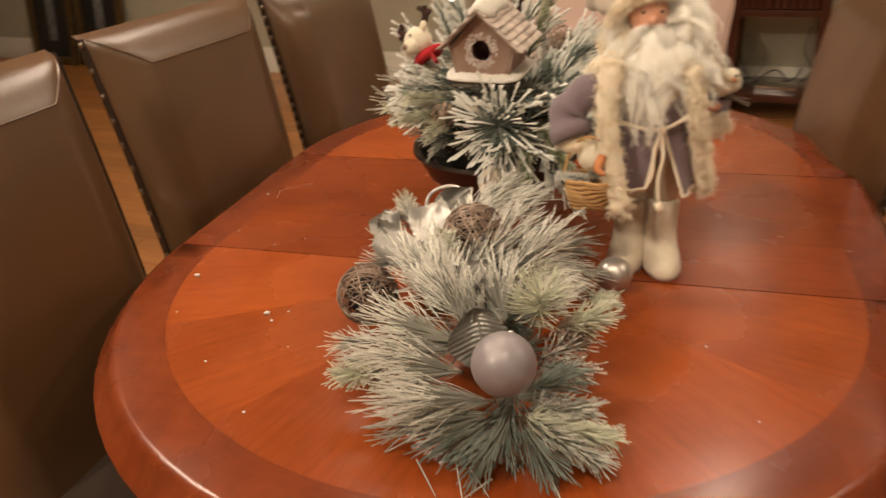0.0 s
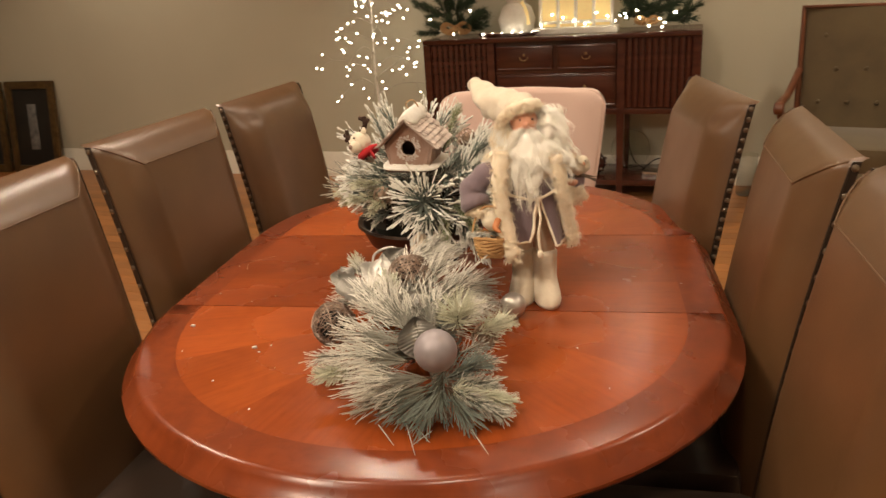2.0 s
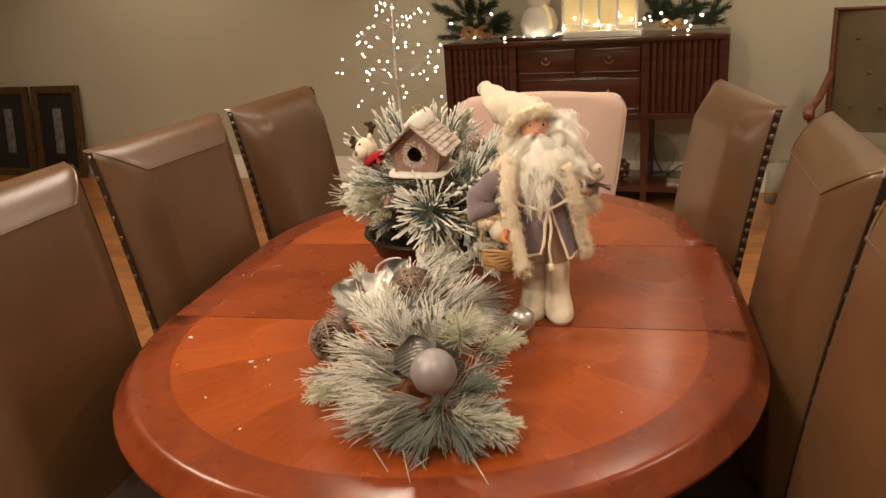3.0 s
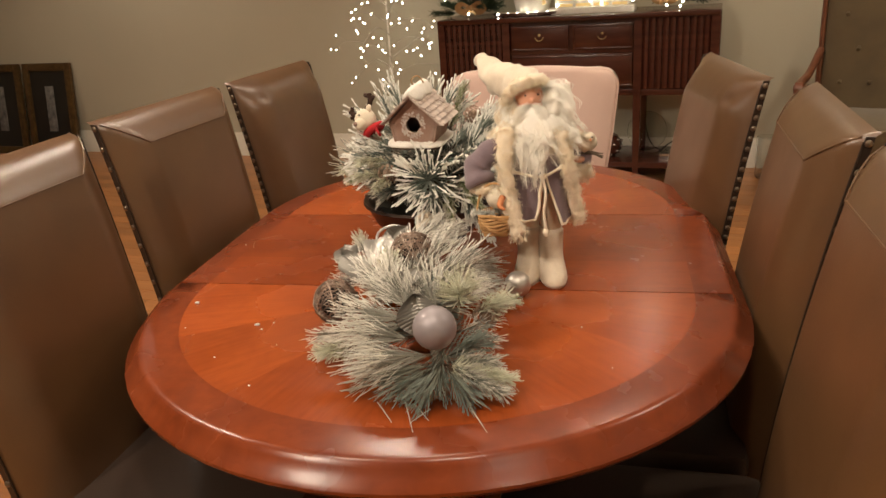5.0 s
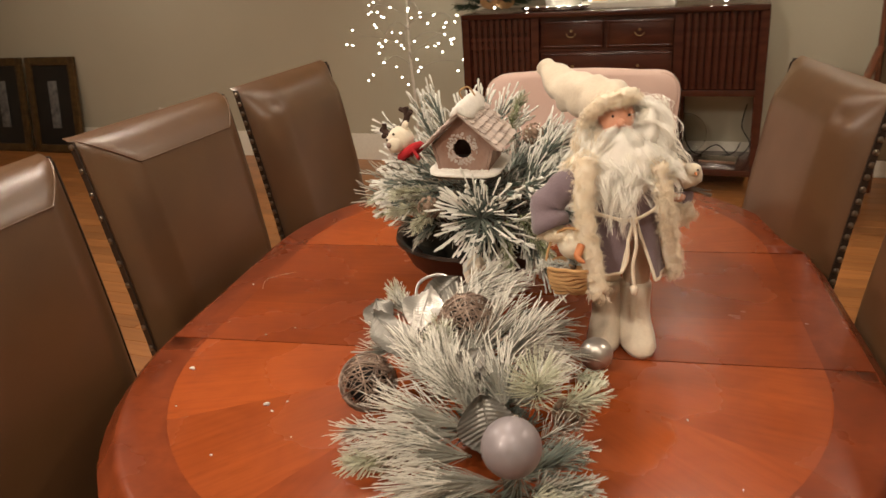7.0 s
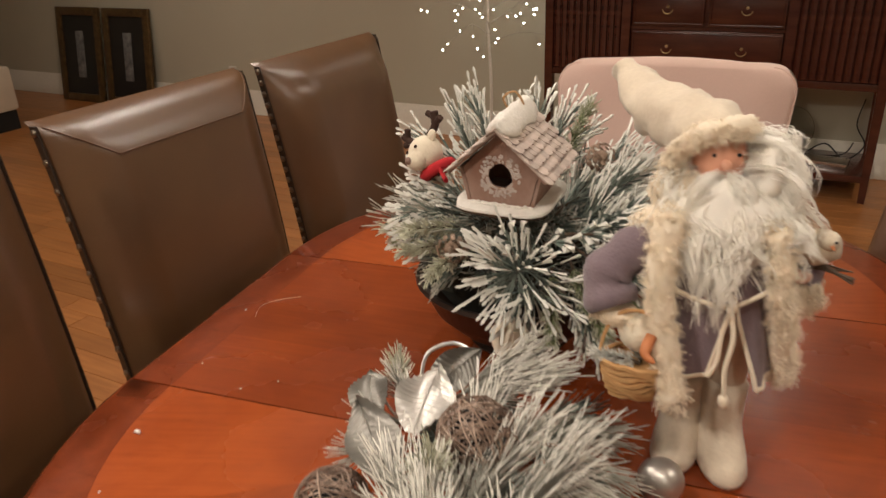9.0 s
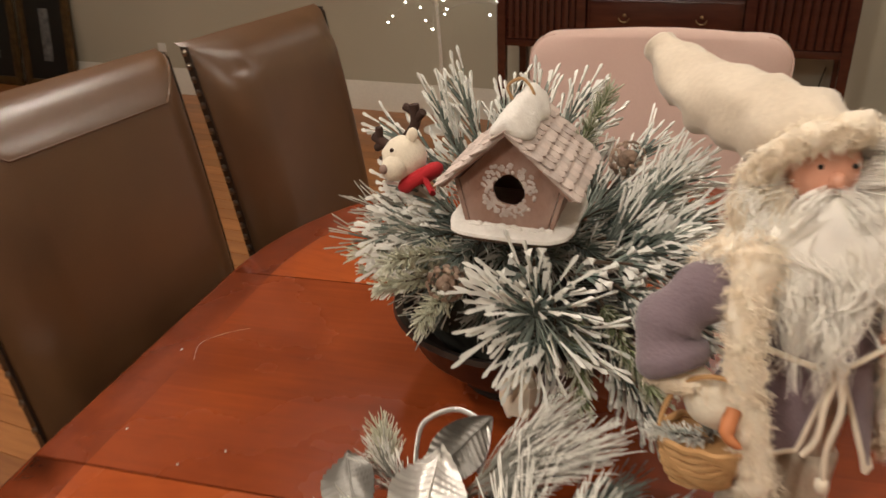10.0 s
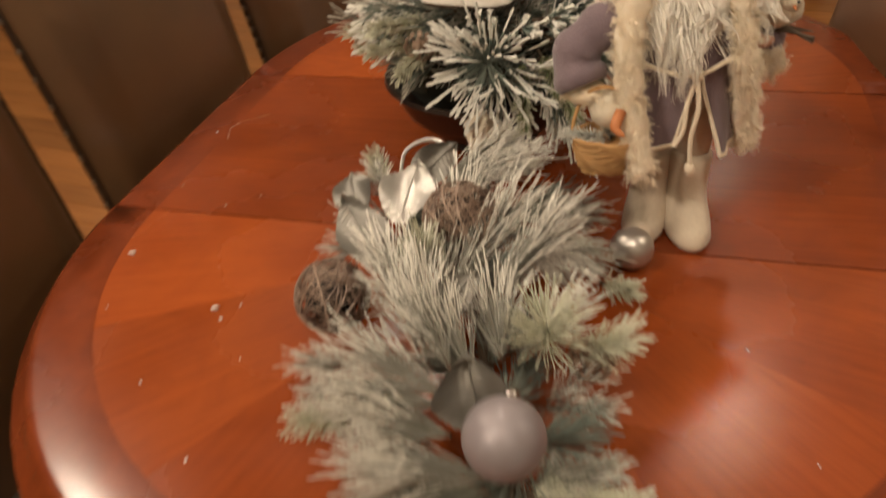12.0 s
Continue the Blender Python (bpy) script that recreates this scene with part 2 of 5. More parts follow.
floor = structure("floor", Shape().box((X0 - 0.2, Y0 - 0.2, -0.12), (X1 + 0.2, 0.2, -0.012)), OAK, "honey oak strip floor")
structure("wall_north", Shape().box((X0 - 0.2, 0, 0), (X1 + 0.2, 0.2, HIGH)), WALL, "sage beige painted wall behind the sideboard")
structure("wall_south", Shape().box((X0 - 0.2, Y0 - 0.2, 0), (X1 + 0.2, Y0, HIGH)), WALL, "sage beige painted wall behind the camera")
structure("wall_west", Shape().box((X0 - 0.2, Y0, 0), (X0, 0, HIGH)), WALL, "sage beige painted wall in the dark")
structure("wall_east", Shape().box((X1, Y0, 0), (X1 + 0.2, 0, HIGH)), WALL, "sage beige painted wall beyond the armchair")
structure("ceiling", Shape().box((X0 - 0.2, Y0 - 0.2, HIGH), (X1 + 0.2, 0.2, HIGH + 0.15)), CEIL, "off-white painted ceiling")


def skirting(name, a, b, rz):
    """Baseboard with a stepped and rounded cap, from a to b along its own x."""
    profile = [(0, 0), (-0.016, 0), (-0.016, 0.125), (-0.012, 0.135), (-0.012, 0.15), (-0.007, 0.165), (-0.004, 0.185), (0, 0.185)]
    s = Shape().rings([[(x, y, z) for y, z in profile] for x in (a, b)])
    structure(name, s, TRIM, "white moulded wooden baseboard", ROOM @ rz)


skirting("baseboard_north", X0, X1, pose(0, -0.001, 0))
skirting("baseboard_east", 0, -Y0, pose(X1 - 0.001, 0, 0, 0, 0, -90))
skirting("baseboard_west", Y0, 0, pose(X0 + 0.001, 0, 0, 0, 0, 90))

# ---- dining table ----
LEAF, HALF, DEEP, TOP = 0.437, 0.549, 0.532, 0.76


def outline(off, y0=None, y1=None, n=40):
    """The table's edge, moved out by off: two half ellipses on the leaf. y0, y1: only that stretch."""
    a, b = HALF + off, DEEP + off
    ends = [(a * math.cos(t), LEAF + b * math.sin(t)) for t in [math.pi * i / n for i in range(n + 1)]]
    return ends + [(-x, LEAF - y) for x, y in ends]


def half_end(off, n=32):
    a, b = HALF + off, DEEP + off
    return [(a * math.cos(t), -b * math.sin(t)) for t in [math.pi * i / n for i in range(n + 1)]]


table = thing("dining_table", (0.014, 0, 0), "polished reddish cherry oval dining table with one leaf", "table")
EDGE = [(-0.006, 0.0), (0.0, -0.0008), (0.005, -0.004), (0.010, -0.011), (0.018, -0.021), (0.026, -0.028), (0.031, -0.034), (0.031, -0.039), (0.026, -0.045),
        (0.020, -0.052), (-0.03, -0.052)]
FIELD_IN = 0.066


def end_section(name, flip):
    sign = -1 if flip else 1
    at = Matrix.Translation((0, LEAF, TOP)) @ Matrix.Rotation(math.pi, 4, "Z") if flip else Matrix.Translation((0, 0, TOP))
    gap = -0.0013
    s = Shape()
    rings = [[(x, min(y, 0) + gap, z) for x, y in half_end(off)] for off, z in [(-FIELD_IN, -0.001)] + [(-FIELD_IN, 0.0)] + EDGE]
    n = len(rings[0])
    for a, b in zip(rings, rings[1:]):
        s.add(a + b, [(j, j + 1, n + j + 1, n + j) for j in range(n - 1)])
    under = [(x, y + gap, -0.052) for x, y in half_end(-0.03)]
    s.add(under, [tuple(range(n))[::-1]])
    wall = [(x, gap, z) for x, z in [(HALF - 0.006, 0), (HALF + 0.010, -0.011), (HALF + 0.031, -0.042), (HALF - 0.03, -0.052), (-HALF + 0.03, -0.052),
                                     (-HALF - 0.031, -0.042), (-HALF - 0.010, -0.011), (-HALF + 0.006, 0)]]
    s.add(wall, [tuple(range(8))])
    section = part(name, s.weld(), CHERRY_BAND, table, "cherry end with a darker cross-banded border", at=at)
    # veneer wedges, each with its grain running out from the middle of the seam
    k = 6
    cuts = [math.pi * i / k for i in range(k + 1)]
    for i in range(k):
        mid = -(cuts[i] + cuts[i + 1]) / 2
        turn = Matrix.Rotation(mid, 4, "Z")
        back = turn.inverted()
        fine = [cuts[i] + (cuts[i + 1] - cuts[i]) * j / 8 for j in range(9)]
        rim = [back @ Vector(((HALF - FIELD_IN) * math.cos(t), -(DEEP - FIELD_IN) * math.sin(t) + gap, 0)) for t in fine]
        w = Shape().add([back @ Vector((0, gap, 0))] + rim, [tuple(range(10))])
        part("veneer_wedge", w, CHERRY_MID if i in (2, 3) else CHERRY, section, at=turn)
    return section


end_section("table_end", False)
end_section("table_end", True)
leaf_shape = Shape()
xs = [(-HALF + FIELD_IN, 0.0)] + [(-HALF - o, z) for o, z in EDGE]
prof = [(-x, z) for x, z in reversed(xs)] + xs[1:]
lo, hi = 0.0013, LEAF - 0.0013
right = [(HALF - FIELD_IN, 0.0)] + [(HALF + o, z) for o, z in EDGE]
for sgn in (1, -1):
    line = [(sgn * x, z) for x, z in right]
    n = len(line)
    leaf_shape.add([(x, lo, z) for x, z in line] + [(x, hi, z) for x, z in line],
                   [((j, j + 1, n + j + 1, n + j) if sgn > 0 else (j + 1, j, n + j, n + j + 1)) for j in range(n - 1)])
loop = right + [(-x, z) for x, z in reversed(right)]
for y in (lo, hi):
    leaf_shape.add([(x, y, z) for x, z in loop], [tuple(range(len(loop)))])
leaf_part = part("table_leaf", leaf_shape.weld(), CHERRY_BAND, table, "cherry extension leaf with darker banded ends", at=(0, 0, TOP))
for i in range(3):
    a, b = -HALF + FIELD_IN, HALF - FIELD_IN
    y0, y1 = lo + (hi - lo) * i / 3, lo + (hi - lo) * (i + 1) / 3
    s = Shape().add([(a, y0, 0), (b, y0, 0), (b, y1, 0), (a, y1, 0)], [(0, 1, 2, 3)])
    part("veneer_strip", s, CHERRY_LEAF, leaf_part)
apron = Shape()
ring_o, ring_i = outline(-0.09), outline(-0.115)
n = len(ring_o)
apron.rings([[(x, y, z) for x, y in r] for r, z in ((ring_o, 0.707), (ring_o, 0.63), (ring_i, 0.63), (ring_i, 0.707))], cap=False, closed=True)
part("apron", apron, CHERRY_BAND, table)
for y in (-0.05, LEAF + 0.05):
    p = [(0.10, 0.70), (0.10, 0.66), (0.055, 0.62), (0.05, 0.5), (0.085, 0.40), (0.09, 0.32), (0.05, 0.25), (0.075, 0.2), (0.08, 0.13), (0.04, 0.11)]
    ped = part("pedestal", Shape().lathe(p), CHERRY_BAND, table, at=(0, y, 0))
    for sx in (-1, 1):
        foot = Shape().tube(smooth_path([(sx * 0.04, 0, 0.17), (sx * 0.18, 0, 0.15), (sx * 0.30, 0, 0.05), (sx * 0.36, 0, 0.024)]), 0.024, 10)
        part("foot", foot, CHERRY_BAND, ped)


# ---- leather dining chairs ----
NAIL_MESH = mesh_of("nailhead", Shape().lathe([(0.0064, 0), (0.0058, 0.0025), (0.003, 0.0044), (0.0005, 0.0048)], k=8), NAIL)


def back_line(z):
    """How far behind the seat's middle the back's centre lies at a height."""
    u = (z - 0.42) / 0.65
    return -0.205 - 0.055 * u - 0.04 * u * u


def dining_chair(at, seam, label):
    c = thing("dining_chair", at, label, "chair", "chairs round the table")
    # back: its middle panel stands proud, the borders slope away to a thin edge
    top = 1.074

    def half(z):
        return 0.232 * (0.945 + 0.055 * (z - 0.42) / 0.65)

    def rear(z):
        return back_line(z) - 0.028

    def face(x, z):
        side, crown = (half(z) - abs(x)) / 0.087, (top - z) / 0.064
        b = max(0.0, min(side, crown, 1.0))
        if not seam:
            b = max(0.0, min(1.0, side / 1.1)) * max(0.0, min(1.0, crown / 1.3))
            b = 0.5 * b + 0.5 * b * (2 - b)
        swell = 0.45 * b + 0.55 * b * (2 - b)
        pillow = 0.007 * math.sin(math.pi * min(1, max(0, (z - 0.42) / 0.6))) * (1 - (x / half(z)) ** 2)
        tuck = 0 if seam else -0.007 * math.exp(-(((abs(x) - half(z) + 0.075) / 0.013) ** 2 + ((z - 1.018) / 0.011) ** 2))
        round_off = -0.016 * max(0, 1 - crown * 4) ** 2 - 0.006 * max(0, 1 - side * 5) ** 2
        return (x, rear(z) + 0.014 + 0.052 * swell + pillow + tuck + round_off, z)

    fx = [-1, -0.975, -0.94, -0.88, -0.8, -0.72, -0.66, -0.613, -0.57, -0.4, -0.2, 0, 0.2, 0.4, 0.57, 0.613, 0.66, 0.72, 0.8, 0.88, 0.94, 0.975, 1]
    hs = [0.42, 0.5, 0.58, 0.66, 0.74, 0.82, 0.88, 0.93, 0.965, 0.985, 1.0, 1.005, 1.010, 1.015, 1.022, 1.03, 1.04, 1.05, 1.06, 1.068, 1.074]
    s = Shape()
    nf, nh = len(fx), len(hs)
    verts = [face(f * half(z), z) for z in hs for f in fx] + [(f * half(z), rear(z), z - (0.004 if z == top else 0)) for z in hs for f in fx]
    quads = []
    for a in range(nh - 1):
        for b in range(nf - 1):
            q = (a * nf + b, a * nf + b + 1, (a + 1) * nf + b + 1, (a + 1) * nf + b)
            quads += [q[::-1], tuple(k + nf * nh for k in q)]
    off = nf * nh
    rim = [b for b in range(nf)] + [a * nf + nf - 1 for a in range(1, nh)] + [(nh - 1) * nf + b for b in range(nf - 2, -1, -1)] + [a * nf for a in range(nh - 2, 0, -1)]
    quads += [(p, q, q + off, p + off) for p, q in zip(rim, rim[1:] + rim[:1])]
    s.add(verts, quads)
    back = part("backrest", s, LEATHER, c, smooth=42)

    def on_face(x, z):
        p = face(x, z)
        return (p[0], p[1] + 0.0003, p[2])
    if seam:
        W = half(1.010)
        pts = [on_face(-half(1.066) + 0.009 + 0.078 * i / 5, 1.066 - 0.056 * i / 5) for i in range(6)]
        pts += [on_face(-W + 0.087 + (2 * W - 0.174) * i / 10, 1.010) for i in range(11)]
        pts += [on_face(half(1.066) - 0.087 + 0.078 * i / 5, 1.010 + 0.056 * i / 5) for i in range(6)]
        part("top_seam", Shape().tube(pts, 0.0017, 6), LEATHER, back)
        for k in (-0.005,):
            part("stitch_line", Shape().tube([(x, y + 0.0002, z + k) for x, y, z in pts[5:17]], 0.0007, 5), LEATHER, back)
    for sx in (-1, 1):
        part("piping", Shape().tube([(sx * (half(z) + 0.0005), rear(z) + 0.0145, z) for z in hs[:-2]], 0.0018, 6), STRIP, back)
        strip = [[(sx * (half(z) - 0.004), rear(z) + 0.0005, z), (sx * (half(z) + 0.0007), rear(z) + 0.0005, z), (sx * (half(z) + 0.0007), rear(z) + 0.0135, z), (sx * (half(z) - 0.004), rear(z) + 0.0135, z)] for z in hs[:-1]]
        part("edge_strip", Shape().rings(strip), STRIP, back)
        for i in range(26):
            z = 1.058 - 0.0228 * i
            if not seam or i % 2 == 0:
                m = Matrix.Translation((sx * (half(z) + 0.0006), rear(z) + 0.0072, z)) @ Matrix.Rotation(radians(90 * sx), 4, "Y")
                part("nailhead", NAIL_MESH, NAIL, back, at=m)
    seat = Shape().box((-0.235, -0.20, 0.40), (0.235, 0.25, 0.485), bevel=0.03)
    part("seat", seat, SEATLEATHER, c, "dark brown leather seat")
    part("seat_frame", Shape().box((-0.22, -0.21, 0.34), (0.22, 0.235, 0.405), bevel=0.006), WOOD, c)
    for sx in (-1, 1):
        part("leg", Shape().rings([[(sx * 0.195 + a * r, 0.21 + b * r, z) for a, b in ((1, 1), (-1, 1), (-1, -1), (1, -1))]
                                   for z, r in ((0.36, 0.024), (0.3, 0.022), (0.02, 0.014), (0, 0.014))]), WOOD, c)
        part("leg", Shape().rings([[(sx * 0.195 + a * r, y + b * r, z) for a, b in ((1, 1), (-1, 1), (-1, -1), (1, -1))]
                                   for z, r, y in ((0.42, 0.022, -0.2), (0.3, 0.02, -0.205), (0, 0.015, -0.27))]), WOOD, c)
    return c


def beside(corner_a, corner_b):
    """The pose of a chair whose back's top corners are there, the one on its right side first."""
    ax, ay = corner_a
    bx, by = corner_b
    mx, my = (ax + bx) / 2, (ay + by) / 2
    along = math.atan2(by - ay, bx - ax)
    rz = along - math.pi
    # local x runs along the back; the chair faces its own +y
    f = Vector((-math.sin(rz), math.cos(rz)))
    base = Vector((mx, my)) - f * (back_line(1.074) - 0.02)
    return pose(base.x, base.y, 0, 0, 0, math.degrees(rz))


LAB_SEAM = "brown leather dining chair with a stitched seam below its top edge"
LAB_NAIL = "brown leather dining chair with dark nailheads down its sides"
# the back's outer top corners, near end then far end
dining_chair(beside((-0.757, -0.418), (-0.733, 0.048)), True, LAB_SEAM)
dining_chair(beside((-0.765, 0.155), (-0.705, 0.60)), True, LAB_SEAM)
dining_chair(beside((-0.692, 0.65), (-0.636, 1.11)), False, LAB_NAIL)
dining_chair(beside((0.60, 0.86), (0.668, 0.42)), False, LAB_NAIL)
dining_chair(beside((0.742, 0.345), (0.72, -0.10)), True, LAB_SEAM)
dining_chair(beside((0.732, -0.16), (0.718, -0.60)), True, LAB_SEAM)

# ---- sideboard against the back wall ----
FLOCK = material("flocking", (0.80, 0.79, 0.74), 0.9, colour2=(0.70, 0.70, 0.64), scale=60, vary=0.08, island=True)
NEEDLE = material("flocked_needle", (0.11, 0.145, 0.125), 0.75, colour2=(0.24, 0.27, 0.235), scale=40, vary=0.3, island=True)
GREY_NEEDLE = material("frosted_needle", (0.31, 0.30, 0.25), 0.75, colour2=(0.48, 0.46, 0.40), scale=30, vary=0.25, island=True)
CEDAR = material("cedar_needle", (0.20, 0.24, 0.10), 0.7, colour2=(0.32, 0.36, 0.20), scale=40, vary=0.3, island=True)
PALE = material("pale_fir_needle", (0.44, 0.445, 0.31), 0.75, colour2=(0.60, 0.595, 0.48), scale=30, vary=0.2, island=True)
PINE = material("dark_pine", (0.02, 0.035, 0.016), 0.7, colour2=(0.035, 0.06, 0.025), scale=30, vary=0.3, island=True)
BARK = material("twig_bark", (0.10, 0.065, 0.04), 0.8, colour2=(0.06, 0.04, 0.025), scale=40, bump=0.4)
WHITE = material("white_paint", (0.78, 0.75, 0.68), 0.55, colour2=(0.70, 0.66, 0.58), scale=12, bump=0.1)
TWIG = material("cream_twig", (0.46, 0.43, 0.36), 0.7, colour2=(0.36, 0.33, 0.27), scale=20)
BURLAP = material("burlap", (0.42, 0.26, 0.12), 0.9, colour2=(0.32, 0.19, 0.08), scale=30, bump=0.6, bump_scale=300)
SILVER = material("silver", (0.72, 0.70, 0.67), 0.22, 1.0, scale=20, bump=0.05)
GLOW = material("bulb_glow", (1, 0.95, 0.85), 0.4, emit=(1.0, 0.90, 0.68), strength=30)
GLASS = material("clear_glass", (0.95, 0.97, 0.95), 0.03, trans=1.0)
# amber yellow with an even glow added, for the lantern's panel and the scarf
YELLOW = material("yellow_glow", (0.62, 0.46, 0.16), 0.7, colour2=(0.5, 0.36, 0.12), scale=10, emit=(1.0, 0.72, 0.32), strength=0.42)
BULB_MESH = mesh_of("bulb", Shape().ball((0, 0, 0), 0.0046, 8), GLOW, 180)
SMALL_BULB = mesh_of("bulb", Shape().ball((0, 0, 0), 0.006, 6), GLOW, 180)


def spray(rng, start, way, length, count, needle, spread, radius=0.0009, bend=0.15, clump=0.0, first=0.1, tip=1.0, stem=True, lift=0.0):
    """A twig with needles: slot 0 the twig, slot 1 the needles' lower half, slot 2 their frosted ends."""
    s = Shape()
    way = Vector(way).normalized()
    side = way.orthogonal().normalized()
    curl = Vector((rng.uniform(-1, 1), rng.uniform(-1, 1), rng.uniform(-0.6, 0.6) + lift)) * bend * length
    axis = [Vector(start) + way * length * u + curl * u * u for u in [i / 6 for i in range(7)]]
    if stem:
        s.tube(axis, [0.0022 - 0.0002 * i for i in range(7)], 5)
    for _ in range(count):
        u = first + (1 - first) * rng.random()
        i = min(5, int(u * 6))
        p = axis[i].lerp(axis[i + 1], u * 6 - i)
        d = (axis[i + 1] - axis[i]).normalized()
        a = radians(spread) * (0.45 + 0.6 * rng.random()) * (1.15 - 0.45 * u)
        roll = rng.random() * math.tau
        out = (Matrix.Rotation(roll, 3, d) @ side).normalized()
        out = (out - d * out.dot(d)).normalized()
        n = d * math.cos(a) + out * math.sin(a)
        ln = needle * rng.uniform(0.7, 1.12)
        q = p + n * ln * 0.6 + Vector((0, 0, rng.uniform(-0.04, 0.02))) * ln
        e = p + n * ln + Vector((rng.uniform(-1, 1), rng.uniform(-1, 1), rng.uniform(-1.2, 0.6))) * ln * 0.09
        b1 = n.orthogonal().normalized()
        b2 = n.cross(b1)
        ring = lambda c, r: [tuple(c + r * (b1 * math.cos(k * math.tau / 3) + b2 * math.sin(k * math.tau / 3))) for k in range(3)]
        base = ring(p, radius * 0.8) + ring(q, radius)
        s.add(base, [(0, 1, 4, 3), (1, 2, 5, 4), (2, 0, 3, 5)], 1)
        end = ring(q, radius) + ring(q.lerp(e, 0.55), radius * (0.85 + 0.45 * clump)) + ring(q.lerp(e, 0.88), radius * (0.7 + 1.25 * clump)) + ring(e, radius * (0.2 + 0.5 * clump))
        s.add(end, [(a + b, a + (b + 1) % 3, a + 3 + (b + 1) % 3, a + 3 + b) for a in (0, 3, 6) for b in range(3)] + [(9, 10, 11)], 2)
    return s


sideboard = thing("sideboard", ROOM, "dark mahogany sideboard with reeded doors, drawers and a low shelf", "sideboard")
L0, L1, L2, L3, FRONT, BACK, SB_TOP, SB_LOW = -0.60, -0.19, 0.585, 1.0, -0.44, -0.03, 1.0, 0.535
part("top", Shape().box((L0 - 0.02, FRONT - 0.025, SB_TOP - 0.028), (L3 + 0.02, BACK, SB_TOP), bevel=0.006), MAHOG, sideboard)
part("body", Shape().box((L0, FRONT + 0.03, SB_LOW), (L3, BACK, SB_TOP - 0.028)), MAHOG, sideboard)
part("bottom_rail", Shape().box((L0, FRONT, SB_LOW), (L3, FRONT + 0.03, SB_LOW + 0.035), bevel=0.004), MAHOG, sideboard)
for a, b in ((L0, L1), (L2, L3)):
    door = part("reeded_door", Shape().box((a + 0.02, FRONT + 0.012, SB_LOW + 0.037), (b - 0.02, FRONT + 0.03, SB_TOP - 0.03)), MAHOG, sideboard)
    n = 10
    step = (b - a - 0.05) / n
    reed = mesh_of("reed", Shape().lathe([(step * 0.46, SB_LOW + 0.04), (step * 0.46, SB_TOP - 0.032)], k=10), MAHOG)
    for i in range(n):
        part("reed", reed, MAHOG, door, at=(a + 0.025 + step * (i + 0.5), FRONT + 0.011, 0))
for x in (L0, L1, L2, L3):
    for y in (FRONT + 0.012, BACK - 0.03):
        post = Shape().rings([[(x + a * r, y + b * r, z) for a, b in ((1, 1), (-1, 1), (-1, -1), (1, -1))]
                              for z, r in ((SB_TOP - 0.03, 0.022), (SB_LOW, 0.022), (0.2, 0.019), (0.0, 0.015))])
        part("leg", post, MAHOG, sideboard)
mid = (L1 + L2) / 2
DRAWERS = [(L1 + 0.03, mid - 0.012, 0.80, 0.945), (mid + 0.012, L2 - 0.03, 0.80, 0.945), (L1 + 0.03, L2 - 0.03, 0.585, 0.78)]
for a, b, z0, z1 in DRAWERS:
    d = part("drawer", Shape().box((a, FRONT + 0.004, z0), (b, FRONT + 0.03, z1), bevel=0.005), MAHOG, sideboard)
    part("cock_bead", Shape().tube([(a + 0.012, FRONT + 0.003, z0 + 0.012), (b - 0.012, FRONT + 0.003, z0 + 0.012), (b - 0.012, FRONT + 0.003, z1 - 0.012), (a + 0.012, FRONT + 0.003, z1 - 0.012)], 0.004, 6, closed=True), MAHOG, d)
    for x in ([(a + b) / 2] if b - a < 0.5 else [a + 0.18, b - 0.18]):
        z = (z0 + z1) / 2 + 0.02
        pull = Shape().ball((x, FRONT, z), (0.008, 0.006, 0.008), 8)
        pull.tube([(x + 0.024 * math.cos(t), FRONT - 0.006, z - 0.012 + 0.02 * math.sin(t)) for t in [math.pi + math.pi * i / 10 for i in range(11)]], 0.0025, 6)
        part("pull", pull, BRASS, d, "aged brass swing pull")
part("rail", Shape().box((L1, FRONT + 0.008, 0.783), (L2, FRONT + 0.03, 0.797)), MAHOG, sideboard)
part("low_shelf", Shape().box((L0 - 0.01, FRONT - 0.005, 0.10), (L3 + 0.01, BACK, 0.135), bevel=0.006), MAHOG, sideboard)

rng = random.Random(11)


def on_board(x, y, z=SB_TOP):
    return ROOM @ Matrix.Translation((x, y, z))


def dark_garland(at, spots, label, lights):
    g = thing("pine_garland", at, label, "garland")
    for (x, y, z), way, ln in spots:
        s = spray(rng, (x, y, z), way, ln, 120, 0.05, 48, 0.0016)
        part("pine_branch", s, [BARK, PINE, PINE], g)
    for x, y, z in lights:
        part("fairy_light", SMALL_BULB, GLOW, g, at=(x, y, z))
    return g


spots = [((rng.uniform(-0.1, 0.1), rng.uniform(-0.06, 0.06), rng.uniform(0.02, 0.16)), (rng.uniform(-1, 1), rng.uniform(-0.7, 0.3), rng.uniform(0.0, 0.9)), rng.uniform(0.1, 0.19)) for _ in range(22)]
dark_garland(on_board(-0.46, -0.25), spots, "dark green artificial pine garland heaped on the sideboard", [(0.03, -0.16, 0.03), (-0.12, -0.15, 0.12), (0.13, -0.12, 0.16)])
spots = [((rng.uniform(-0.16, 0.2), rng.uniform(-0.06, 0.06), rng.uniform(0.02, 0.1)), (rng.uniform(-0.6, 1), rng.uniform(-0.5, 0.3), rng.uniform(-0.05, 0.6)), rng.uniform(0.1, 0.18)) for _ in range(20)]
dark_garland(on_board(0.74, -0.25), spots, "dark green pine garland with tiny white lights", [(rng.uniform(-0.2, 0.15), -0.14 - rng.random() * 0.05, rng.uniform(0.02, 0.15)) for _ in range(12)])


